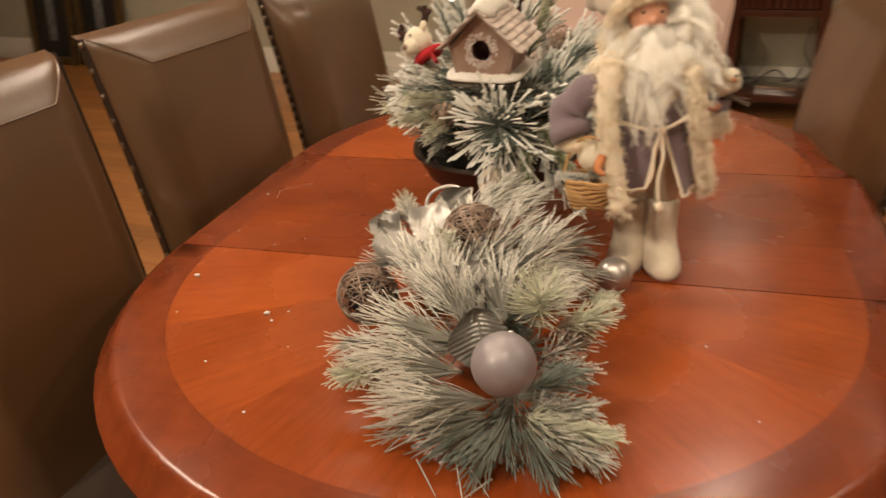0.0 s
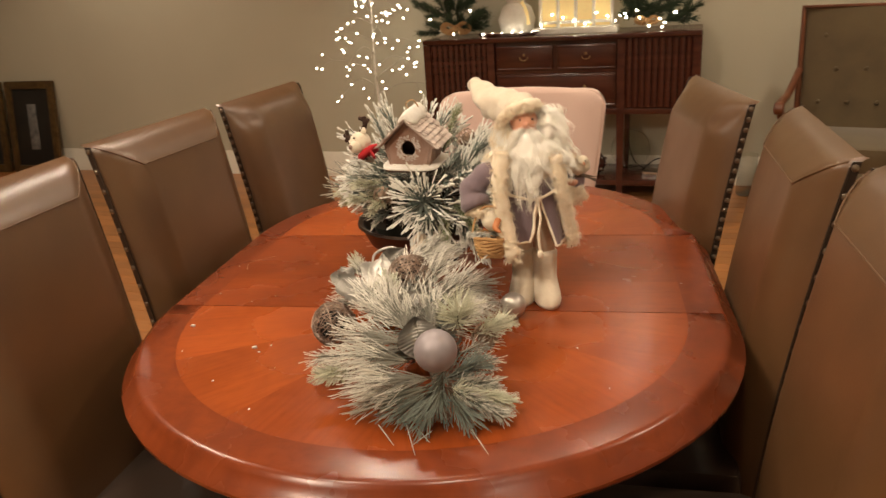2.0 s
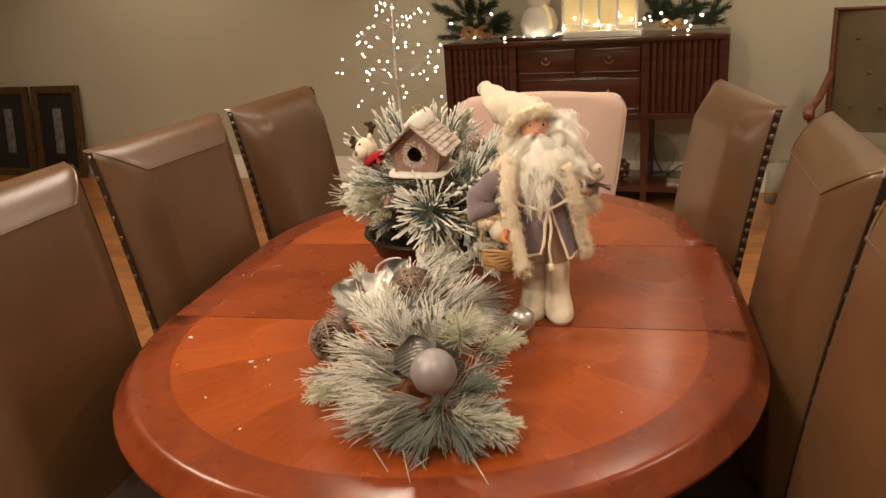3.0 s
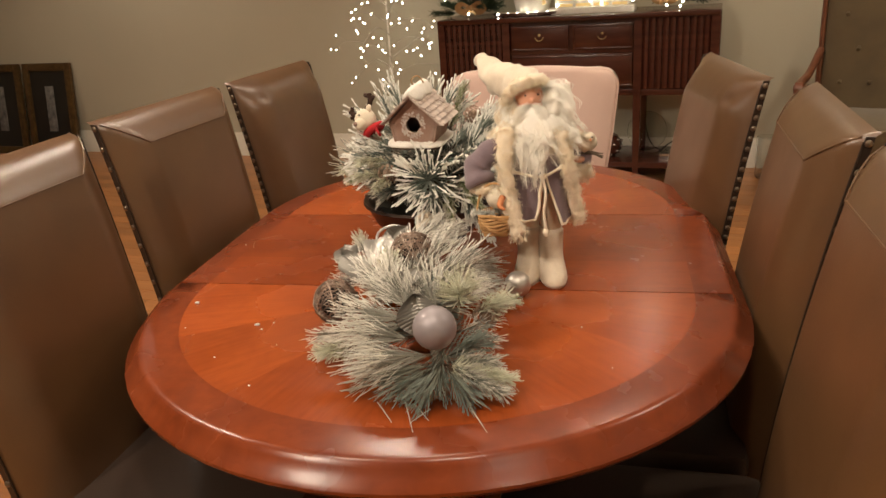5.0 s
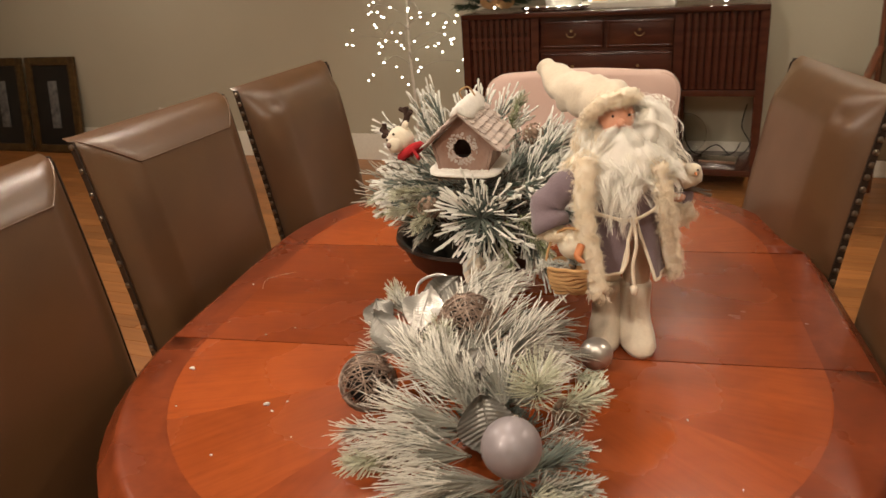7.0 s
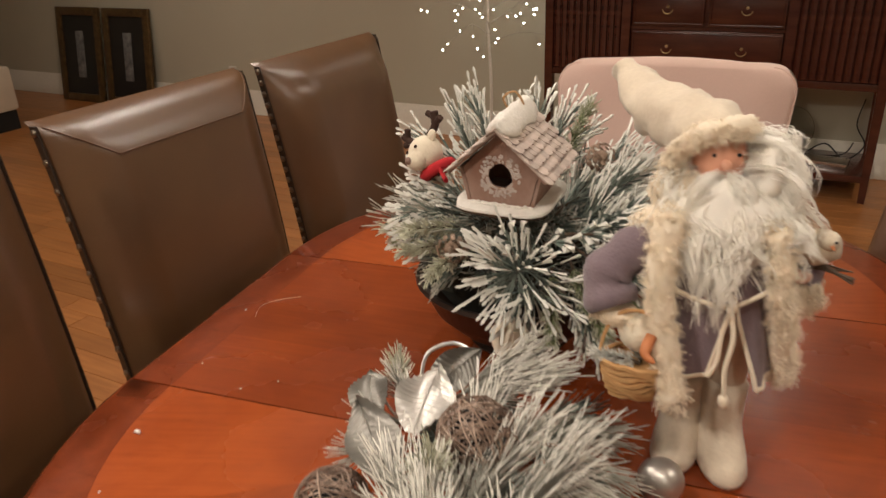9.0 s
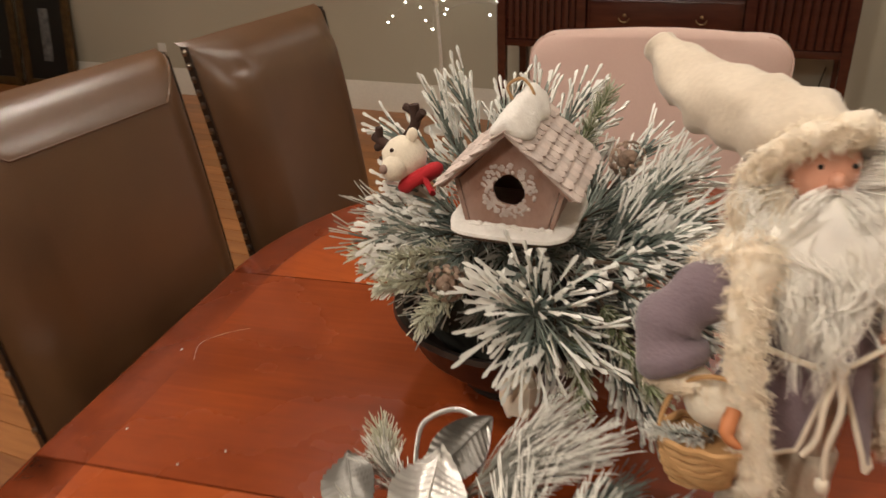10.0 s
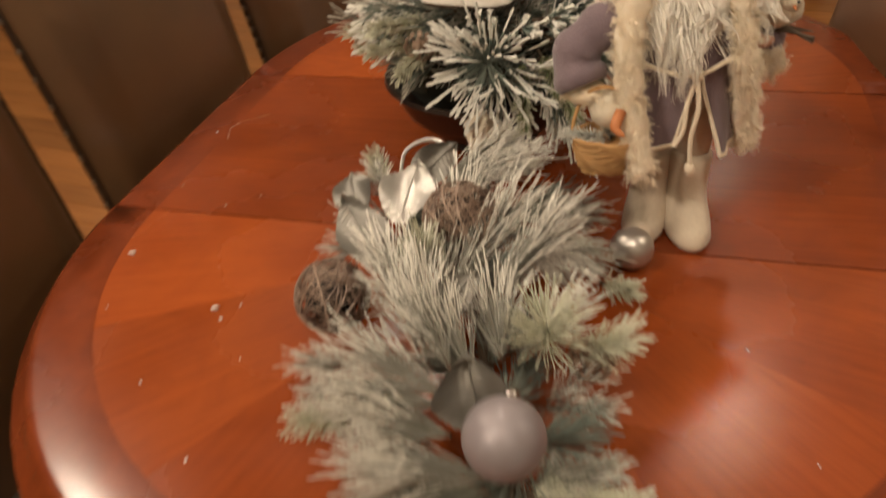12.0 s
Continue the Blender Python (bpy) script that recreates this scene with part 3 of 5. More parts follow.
def bow(at, size, label):
    b = thing("burlap_bow", at, label, "bow")
    for sx in (-1, 1):
        s = Shape().tube(smooth_path([(0, 0, 0), (sx * size * 0.6, -0.01, size * 0.35), (sx * size, 0, 0.05 * size), (sx * size * 0.6, 0.01, -size * 0.25), (0, 0, 0)]), size * 0.22, 8, flat=0.25)
        part("loop", s, BURLAP, b)
        part("tail", Shape().tube([(0, 0, 0), (sx * size * 0.4, -0.01, -size * 0.45)], size * 0.18, 8, flat=0.2), BURLAP, b)
    part("knot", Shape().ball((0, -0.006, 0), size * 0.24, 10), BURLAP, b)
    return b


bow(on_board(-0.42, -0.39, 1.06), 0.085, "brown burlap bow tied on the pine garland")
bow(on_board(0.72, -0.39, 1.06), 0.06, "brown burlap bow on the lit garland")
# pale round figure, kept plain; its yellow scarf shares the lantern panel's added glow
fig = Shape().lathe([(0.05, 0), (0.10, 0.02), (0.115, 0.09), (0.09, 0.16), (0.055, 0.185), (0.075, 0.23), (0.07, 0.28), (0.03, 0.31)], k=24)
fig.tube([(0.045, -0.05, 0.19), (0.075, -0.07, 0.13), (0.09, -0.08, 0.06)], [0.02, 0.022, 0.02], 8, slot=1, flat=0.4)
solid("snow_figure", fig, [WHITE, YELLOW], on_board(-0.07, -0.24), "plain white winter figure with a yellow scarf", "figurine")
tray = thing("silver_tray", on_board(-0.09, -0.33), "long polished silver tray with small lights", "tray")
part("plate", Shape().lathe([(0.17, 0), (0.20, 0.006), (0.21, 0.022), (0.205, 0.022), (0.19, 0.01), (0.05, 0.008)], k=40, squash=(1, 0.42, 1)), SILVER, tray)
for i in range(6):
    part("fairy_light", SMALL_BULB, GLOW, tray, at=(-0.16 + 0.06 * i, -0.06 + 0.01 * (i % 2), 0.018))
# unseen upper part and panel glow are added for the table's yellow reflection
win = thing("window_lantern", on_board(0.31, -0.30), "white wooden window-shaped lantern with small lights", "lantern")
part("base", Shape().box((-0.26, -0.06, 0), (0.24, 0.06, 0.035), bevel=0.004), WHITE, win)
part("top_rail", Shape().box((-0.24, -0.02, 0.69), (0.22, 0.02, 0.73), bevel=0.004), WHITE, win)
for i in range(5):
    x = -0.22 + 0.106 * i
    part("muntin", Shape().box((x - 0.008, -0.014, 0.035), (x + 0.008, 0.014, 0.69), bevel=0.002), WHITE, win)
part("crossbar", Shape().box((-0.22, -0.01, 0.055), (0.21, 0.01, 0.072), bevel=0.002), WHITE, win)
part("backing", Shape().box((-0.22, 0.02, 0.036), (0.21, 0.026, 0.69)), YELLOW, win, "amber panel with an added glow")
for i in range(7):
    part("fairy_light", SMALL_BULB, GLOW, win, at=(-0.21 + 0.065 * i, -0.025, 0.05 + 0.02 * ((i * 3) % 4)))

# on the low shelf
orb = thing("lattice_ball", ROOM @ Matrix.Translation((0.42, -0.30, 0.205)), "dark metal ball with pale round studs", "ball")
part("core", Shape().ball((0, 0, 0), 0.068, 20), MAHOG, orb)
for i in range(26):
    z = 1 - 2 * (i + 0.5) / 26
    a = i * 2.4
    r = math.sqrt(1 - z * z)
    m = Matrix.Translation(Vector((r * math.cos(a), r * math.sin(a), z)) * 0.067)
    part("stud", mesh_of("stud", Shape().ball((0, 0, 0), 0.011, 8), SILVER) if i == 0 else stud.data, SILVER, orb, at=m)
    stud = [c for c in orb.children if c.name.startswith("stud")][0]
solid("silver_box", Shape().box((-0.1, -0.06, 0), (0.1, 0.06, 0.03), bevel=0.004), SILVER, ROOM @ pose(0.82, -0.30, 0.135, 0, 0, -8), "flat silver box on the low shelf", "box")
plate = Shape().lathe([(0.01, 0), (0.09, 0.004), (0.12, 0.016), (0.122, 0.02), (0.09, 0.009), (0.01, 0.006)], k=36)
solid("glass_plate", plate, GLASS, ROOM @ pose(0.62, -0.12, 0.255, 78, 0, 0), "round clear glass platter standing on the low shelf", "plate")
for k, pts in enumerate(([(0.95, -0.05, 0.42), (0.93, -0.1, 0.3), (0.98, -0.12, 0.2), (0.9, -0.2, 0.142), (0.8, -0.14, 0.2), (0.7, -0.2, 0.142)],
                         [(0.6, -0.06, 0.3), (0.63, -0.1, 0.2), (0.7, -0.14, 0.141), (0.88, -0.12, 0.141), (0.93, -0.08, 0.2)])):
    solid("power_cord", Shape().tube(smooth_path(pts), 0.0035, 6), DARK, ROOM, "black power cord lying on the low shelf", "cord", "cords")

# ---- twig tree of lights ----
tree = thing("light_tree", (-1.05, 3.62, 0), "white twig tree with warm white lights", "light tree")
part("base_plate", Shape().lathe([(0.11, 0), (0.11, 0.012), (0.10, 0.016), (0.015, 0.018)], k=24), WHITE, tree)
part("trunk", Shape().tube(smooth_path([(0, 0, 0.01), (0.006, 0, 0.4), (-0.01, 0.0, 0.8), (0.0, 0, 1.26)]), [0.013 - 0.0005 * i for i in range(19)], 8), WHITE, tree)
rng = random.Random(5)
for i in range(17):
    z = 0.66 + 0.036 * i
    a = i * 2.4
    ln = 0.42 - 0.015 * i
    way = Vector((math.cos(a), 0.55 * math.sin(a) - 0.1, 0))
    rise = rng.uniform(-0.06, 0.12)
    pts = smooth_path([(0, 0, z), tuple(way * ln * 0.4 + Vector((0, 0, z + 0.06))), tuple(way * ln * 0.8 + Vector((0, 0, z + rise))), tuple(way * ln + Vector((0, 0, z + rise - 0.05)))], 4)
    b = part("branch", Shape().tube(pts, [0.0036 - 0.0002 * j for j in range(len(pts))], 6), TWIG, tree)
    for j in range(4):
        p = pts[4 + 2 * j]
        q = p + Vector((rng.uniform(-0.07, 0.07), rng.uniform(-0.04, 0.02), rng.uniform(-0.07, 0.06)))
        part("twig", Shape().tube([p, p.lerp(q, 0.6) + Vector((0, 0, 0.006)), q], [0.0014, 0.0011, 0.0009], 5), TWIG, b)
        part("bulb", BULB_MESH, GLOW, b, at=q)
    part("bulb", BULB_MESH, GLOW, b, at=pts[-1])

# ---- upholstered chair at the head of the table ----
head = thing("head_chair", pose(0.095, 1.20, 0, 0, 0, -2), "blush upholstered dining chair with a nailed flared back", "chair")
s = Shape()
lines = []
for i in range(22):
    z = 0.44 + 0.485 * i / 12 if i <= 12 else 0.925 + 0.06 * math.sin((i - 12) / 9 * math.pi / 2)
    u = (z - 0.44) / 0.545
    w = 0.205 + 0.08 * u ** 1.5 + 0.02 * math.sin(math.pi * u)
    if z > 0.925:
        w -= 0.06 * (1 - math.sqrt(max(0, 1 - ((z - 0.925) / 0.06) ** 2)))
    lines.append((z, w, 0.05 - 0.12 * (1 - u) * 0.3 - 0.02 * u))


def pink_y(z):
    return 0.07 + 0.09 * ((z - 0.44) / 0.545) ** 1.4 - 0.09


rings = []
for z, w, t in lines:
    t = 0.036
    y = pink_y(z)
    rings.append([(w - 0.012, y - t, z)] + [(w * f, y - t - 0.008 * (1 - f * f), z) for f in (0.6, 0.2, -0.2, -0.6)] + [(-w + 0.012, y - t, z), (-w, y - t + 0.012, z), (-w, y + t, z), (w, y + t, z), (w, y - t + 0.012, z)])
z, w, t = lines[-1]
crown = [[(x * 0.98, pink_y(z) + (y - pink_y(z)) * 0.8, zz + 0.012 * (1 - (x / w) ** 2) + 0.002) for x, y, zz in rings[-1]], [(x * 0.93, pink_y(z) + (y - pink_y(z)) * 0.4, zz + 0.014 * (1 - (x / w) ** 2) + 0.005) for x, y, zz in rings[-1]]]
s.rings(rings + crown)
back = part("backrest", s, PINK, head, smooth=60)
for sx in (-1, 1):
    part("piping", Shape().tube([(sx * w, pink_y(z) - 0.024, z) for z, w, t in lines], 0.003, 6), PINK, back)
    for i in range(26):
        k = i * 17 / 25
        j = min(16, int(k))
        z = lines[j][0] + (lines[j + 1][0] - lines[j][0]) * (k - j)
        w = lines[j][1] + (lines[j + 1][1] - lines[j][1]) * (k - j)
        part("nailhead", NAIL_MESH, NAIL, back, at=Matrix.Translation((sx * w, pink_y(z) + 0.005, z)) @ Matrix.Rotation(radians(90 * sx), 4, "Y") @ Matrix.Scale(0.8, 4))
part("seat", Shape().box((-0.25, -0.42, 0.38), (0.25, 0.03, 0.49), bevel=0.03), PINK, head)
for sx in (-1, 1):
    for y in (-0.38, 0.0):
        part("leg", Shape().rings([[(sx * 0.21 + a * r, y + b * r, z) for a, b in ((1, 1), (-1, 1), (-1, -1), (1, -1))] for z, r in ((0.4, 0.022), (0, 0.014))]), WOOD, head)

# ---- armchair by the wall ----
arm = thing("armchair", pose(1.69, 2.85, 0, 0, 0, -20), "olive velvet armchair with a high tufted back and carved wooden arms", "armchair")
s = Shape()
rings = []
for i in range(11):
    z = 0.42 + 0.66 * i / 10
    y, w, t = 0.20 + 0.13 * (i / 10), 0.30 + 0.025 * (i / 10), 0.045
    rings.append([(w, y - t + 0.02, z), (w - 0.02, y - t, z)] + [(w * f, y - t - 0.014 * (1 - f * f), z) for f in (0.6, 0.2, -0.2, -0.6)] + [(-w + 0.02, y - t, z), (-w, y - t + 0.02, z), (-w, y + t, z), (w, y + t, z)])
s.rings(rings)
vb = part("backrest", s, VELVET, arm, smooth=60)
for r in range(3):
    for c in range(4 - r % 2):
        part("tuft_button", Shape().ball((-0.21 + 0.14 * c + 0.07 * (r % 2), 0.225 + 0.04 * r - 0.055, 0.6 + 0.17 * r), (0.012, 0.006, 0.012), 8), VELVET, vb)
part("back_frame", Shape().tube([(-0.31, 0.17, 0.40), (-0.33, 0.285, 1.085), (0.33, 0.285, 1.085), (0.31, 0.17, 0.40)], 0.016, 8), WOOD, arm)
part("seat", Shape().box((-0.31, -0.36, 0.34), (0.31, 0.2, 0.47), bevel=0.035), VELVET, arm)
for sx in (-1, 1):
    part("arm_rail", Shape().tube(smooth_path([(sx * 0.32, 0.22, 0.76), (sx * 0.335, 0.12, 0.70), (sx * 0.345, 0.0, 0.66), (sx * 0.35, -0.18, 0.655), (sx * 0.35, -0.26, 0.645)]), [0.02] * 20 + [0.022] * 5, 10), WOOD, arm)
    part("arm_scroll", Shape().lathe([(0.02, -0.024), (0.032, -0.018), (0.032, 0.018), (0.02, 0.024)], (sx * 0.35, -0.265, 0.635), k=14, turn=Matrix.Rotation(radians(90), 3, "Y")), WOOD, arm)
    part("arm_post", Shape().tube(smooth_path([(sx * 0.35, -0.25, 0.63), (sx * 0.335, -0.20, 0.55), (sx * 0.325, -0.25, 0.45), (sx * 0.31, -0.31, 0.36)]), 0.02, 10), WOOD, arm)
    part("leg", Shape().tube(smooth_path([(sx * 0.30, -0.31, 0.36), (sx * 0.315, -0.33, 0.25), (sx * 0.295, -0.31, 0.1), (sx * 0.31, -0.33, 0.01)]), [0.03 - 0.0009 * i for i in range(19)], 10), WOOD, arm)
    part("leg", Shape().tube([(sx * 0.29, 0.2, 0.38), (sx * 0.29, 0.27, 0.01)], [0.024, 0.016], 8), WOOD, arm)

# ---- glass cylinders on the floor beside the armchair ----
for x, y, h, r in ((1.27, 3.35, 0.25, 0.055), (1.38, 3.30, 0.16, 0.06), (1.33, 3.22, 0.09, 0.05)):
    p = [(r * 0.9, 0), (r, 0.006), (r, h), (r - 0.004, h), (r - 0.004, 0.012), (0.002, 0.012)]
    solid("glass_vase", Shape().lathe(p, k=28), GLASS, (x, y, 0.0), "clear glass cylinder vase standing on the floor", "vase", "glass vases")

# ---- framed pictures leaning on the wall ----
GILT = material("dark_gilt_frame", (0.14, 0.085, 0.03), 0.4, 0.3, colour2=(0.07, 0.04, 0.015), scale=25, bump=0.2)
MAT_BLACK = material("black_print", (0.012, 0.012, 0.012), 0.35, colour2=(0.02, 0.018, 0.016), scale=6)
PRINT = material("pale_print", (0.22, 0.22, 0.21), 0.6, colour2=(0.08, 0.08, 0.08), scale=25)
for x in (-4.33, -4.90):
    f = thing("picture_frame", ROOM @ pose(x, -0.135, 0.0, -8.5, 0, 0), "dark gilt picture frame with a black print, leaning on the wall", "picture", "pictures on the floor")
    w, h, b = 0.262, 0.77, 0.065
    part("stile", Shape().box((-w, -0.02, 0.0), (-w + b, 0.012, h), bevel=0.008), GILT, f)
    part("stile", Shape().box((w - b, -0.02, 0.0), (w, 0.012, h), bevel=0.008), GILT, f)
    part("rail", Shape().box((-w + b, -0.018, 0.0), (w - b, 0.012, b), bevel=0.006), GILT, f)
    part("rail", Shape().box((-w + b, -0.018, h - b), (w - b, 0.012, h), bevel=0.006), GILT, f)
    part("print", Shape().box((-w + b, -0.004, b), (w - b, 0.008, h - b)), MAT_BLACK, f)
    part("pale_shape", Shape().box((-0.045, -0.007, 0.20), (0.05, -0.0045, 0.58), bevel=0.001), PRINT, f)

# ---- cream bench in the dark end of the room ----
CREAM = material("cream_fabric", (0.62, 0.54, 0.42), 0.85, colour2=(0.56, 0.48, 0.37), scale=8, bump=0.3, bump_scale=300)
bench = thing("bench", ROOM @ pose(-5.0, -1.25, 0), "cream upholstered bench on a dark base", "bench")
part("cushion", Shape().box((-0.7, -0.35, 0.14), (0.45, 0.3, 0.46), bevel=0.03), CREAM, bench)
part("base", Shape().box((-0.68, -0.33, 0.0), (0.43, 0.28, 0.14)), DARK, bench)
outlet = Shape().box((-0.035, -0.006, -0.055), (0.035, 0, 0.055), bevel=0.002)
solid("wall_outlet", outlet, WHITE, ROOM @ Matrix.Translation((-3.3, -0.001, 0.30)), "white wall outlet plate above the baseboard", "outlet")

# ---- the ceiling's downlights ----
for x, y, power in DOWNLIGHTS:
    d = thing("ceiling_downlight", (x, y, HIGH), "round white recessed ceiling light", "ceiling light", "ceiling downlights")
    part("trim_ring", Shape().rings([[(r * math.cos(j * math.tau / 24), r * math.sin(j * math.tau / 24), z) for j in range(24)] for r, z in ((0.09, 0), (0.09, -0.006), (0.07, -0.008), (0.07, 0))], cap=False, closed=True), WHITE, d)
    part("lens", Shape().lathe([(0.068, -0.003), (0.068, -0.001)], k=24), GLOW, d)

# ---- planted bowl with a birdhouse ----
BOWL = material("dark_bronze_bowl", (0.075, 0.055, 0.045), 0.35, 0.6, colour2=(0.045, 0.032, 0.026), scale=18, bump=0.2)
# near-black brown that stands in for the shade between the sprigs
SHADE_FILL = material("dark_shade_fill", (0.03, 0.028, 0.02), 0.95, scale=40, bump=0.8)
HOUSEWOOD = material("bark_board", (0.22, 0.105, 0.066), 0.8, colour2=(0.33, 0.225, 0.18), scale=22, stretch=(1, 1, 0.6), bump=0.7, bump_scale=160, distort=1.0)
SNOW = material("snow_paste", (0.80, 0.775, 0.72), 0.9, colour2=(0.70, 0.66, 0.60), scale=30, bump=0.6, bump_scale=220)
RIME = material("grey_rime", (0.52, 0.46, 0.42), 0.9, colour2=(0.40, 0.32, 0.28), scale=60, bump=0.5, bump_scale=250)
SHINGLE = material("frosted_shingle", (0.60, 0.52, 0.47), 0.85, colour2=(0.42, 0.33, 0.28), scale=50, bump=0.5, bump_scale=200, vary=0.18)
CONE = material("pine_cone", (0.13, 0.075, 0.045), 0.7, colour2=(0.30, 0.22, 0.16), scale=60, vary=0.3, island=True)
rng = random.Random(21)
BX, BY = -0.045, 0.265
bowl = thing("flower_bowl", (BX, BY, TOP), "dark bronze bowl filled with snowy artificial greenery", "bowl")
part("dish", Shape().lathe([(0.07, 0.0), (0.075, 0.006), (0.06, 0.012), (0.095, 0.03), (0.125, 0.06), (0.143, 0.098), (0.15, 0.102), (0.148, 0.108), (0.138, 0.104), (0.12, 0.07), (0.04, 0.05)], k=48), BOWL, bowl)
# added dark mound: closes the gap under the house, where deep shade falls
part("filling", Shape().ball((0, 0, 0.11), (0.108, 0.108, 0.105), 24, lump=0.03), SHADE_FILL, bowl)
# way out, start from the bowl's middle, kind
TUFTS = []


def tuft(x, y, z, way, ln, count, needle, spread, kind, radius=0.0012, clump=0.9, **more):
    s = spray(rng, (x - BX, y - BY, z - TOP), way, ln, int(count * (0.85 if kind == "flocked" else 1.3)), needle, spread, radius * (0.88 if kind == "flocked" else 0.72), clump=clump * 1.2, **more)
    mats = {"flocked": [BARK, NEEDLE, FLOCK], "cedar": [BARK, CEDAR, PALE], "pale": [BARK, PALE, PALE], "grey": [BARK, NEEDLE, GREY_NEEDLE]}[kind]
    part("pine_sprig", s, mats, bowl)


# big flocked burst at the front
tuft(0.0, 0.125, 0.952, (0.0, -1, 0.05), 0.055, 115, 0.082, 88, "flocked", 0.0013, 1.0, first=0.3, bend=0.05)
tuft(0.01, 0.12, 0.945, (0.15, -0.9, -0.35), 0.05, 60, 0.075, 80, "flocked", 0.0013, 1.0, first=0.2, bend=0.05)
# right-hand bank of long frosted needles
for k in range(13):
    a, e = radians(-35 + 9 * k), radians(rng.uniform(2, 48))
    w = (math.cos(a) * math.cos(e), math.sin(a) * math.cos(e), math.sin(e))
    tuft(0.025 + rng.uniform(-0.01, 0.02), 0.2 + rng.uniform(-0.05, 0.06), 0.955 + rng.uniform(-0.03, 0.03), w, rng.uniform(0.09, 0.13), 85, 0.07, 30, "flocked", 0.00125, 0.55)
# left-hand twigs
for w, z in (((-1, -0.35, 0.28), 0.97), ((-1, -0.1, 0.12), 0.965), ((-1, -0.5, 0.05), 0.95), ((-0.9, 0.25, 0.35), 0.98), ((-0.8, -0.7, 0.1), 0.95), ((-1, 0.1, 0.5), 0.98)):
    tuft(-0.085, 0.2, z, w, 0.075, 50, 0.055, 44, "flocked", 0.0013, 1.2)
# tall twigs behind the house
for w in ((-0.75, 0.1, 0.85), (-0.45, 0.3, 0.9), (-0.95, 0.35, 0.55), (-0.2, 0.5, 0.85), (0.15, 0.5, 0.8), (0.35, 0.35, 0.9), (0.55, 0.5, 0.6)):
    tuft(-0.05 + 0.05 * w[0], 0.28, 0.985, w, 0.105, 62, 0.06, 34, "flocked", 0.00125, 1.1)
# cedar and fir below
for x, y, z, w, kind in ((0.05, 0.13, 0.95, (0.45, -0.75, -0.42), "cedar"), (0.03, 0.12, 0.945, (0.18, -0.8, -0.6), "cedar"), (0.07, 0.15, 0.95, (0.8, -0.55, -0.35), "cedar"), (0.06, 0.14, 0.96, (0.62, -0.75, -0.05), "flocked"),
                         (-0.08, 0.16, 0.955, (-0.75, -0.6, -0.05), "pale"), (-0.07, 0.15, 0.95, (-0.45, -0.85, 0.05), "pale"), (-0.1, 0.2, 0.94, (-1, -0.2, -0.2), "cedar"),
                         (-0.09, 0.17, 0.965, (-0.5, -0.75, 0.3), "pale"), (-0.1, 0.22, 0.95, (-0.95, -0.35, 0.0), "pale"), (0.07, 0.18, 0.96, (0.9, -0.35, 0.1), "cedar"),
                         (0.08, 0.16, 0.965, (0.75, -0.5, 0.3), "flocked"), (0.0, 0.3, 1.0, (0.3, -0.05, 0.9), "cedar"), (0.05, 0.13, 0.94, (0.4, -0.7, -0.65), "flocked")):
    tuft(x, y, z, w, 0.10, 170, 0.021 if kind != "flocked" else 0.05, 52 if kind != "flocked" else 40, kind, 0.0010, 0.3 if kind != "flocked" else 1.1)
# back and underside, so that the bowl is full all round
for k in range(12):
    a = radians(20 + 16 * k)
    tuft(BX + 0.06 * math.cos(a), BY + 0.06 * math.sin(a), 0.93, (math.cos(a), math.sin(a), rng.uniform(-0.1, 0.4)), 0.1, 60, 0.06, 40, "grey", 0.0012, 0.4)
for k in range(8):
    a = radians(200 + 20 * k)
    tuft(BX + 0.05 * math.cos(a), BY + 0.05 * math.sin(a), 0.90, (math.cos(a), math.sin(a), 0.15), 0.09, 60, 0.05, 45, "grey", 0.0011, 0.3)
# short dark twigs in the shade of the house
for k in range(9):
    a = radians(195 + 19 * k)
    tuft(BX + 0.07 * math.cos(a), BY + 0.07 * math.sin(a), 0.972, (math.cos(a), math.sin(a), 0.05), 0.06, 70, 0.045, 50, "grey", 0.0011, 0.3)
# snow-tipped fingers under the house
for x, z, w in ((-0.01, 0.985, (0.1, -0.6, 0.5)), (0.02, 0.985, (0.5, -0.7, 0.4)), (0.045, 1.0, (0.9, -0.5, 0.3)), (0.055, 0.985, (0.7, -0.7, -0.1)), (0.0, 0.98, (-0.4, -0.7, 0.4))):
    tuft(x, 0.12, z - 0.01, w, 0.04, 9, 0.035, 50, "flocked", 0.0022, 1.3)


def pine_cone(name_parent, at, size, turn=(0, 0, 0)):
    s = Shape().ball((0, 0, 0), (size * 0.55, size * 0.55, size * 0.8), 10)
    for i in range(46):
        u = (i + 0.5) / 46
        a = i * 2.4
        r = size * (0.35 + 0.65 * math.sin(math.pi * (0.12 + 0.8 * u)))
        p = Vector((r * math.cos(a), r * math.sin(a), size * (1.1 - 2.1 * u)))
        out = Vector((math.cos(a), math.sin(a), 0.5))
        s.ball(p, (size * 0.24, size * 0.16, size * 0.07), 6, turn=Euler((0.5, 0, a + math.pi / 2)).to_matrix())
    return part("pine_cone", s, CONE, name_parent, "small frosted brown pine cone", at=pose(*at, *turn))


pine_cone(bowl, (-0.09 - BX, 0.105 - BY, 0.962 - TOP), 0.017, (70, 0, -20))
pine_cone(bowl, (0.065 - BX, 0.235 - BY, 1.05 - TOP), 0.016, (30, 40, 0))

# birdhouse on the greenery
HOUSE = pose(-0.030, 0.162, 1.009, 2, 1, -5) @ Matrix.Scale(0.825, 4)
bh = thing("birdhouse", HOUSE, "rustic snow-dusted bark birdhouse with a shingled roof and round hole", "birdhouse")
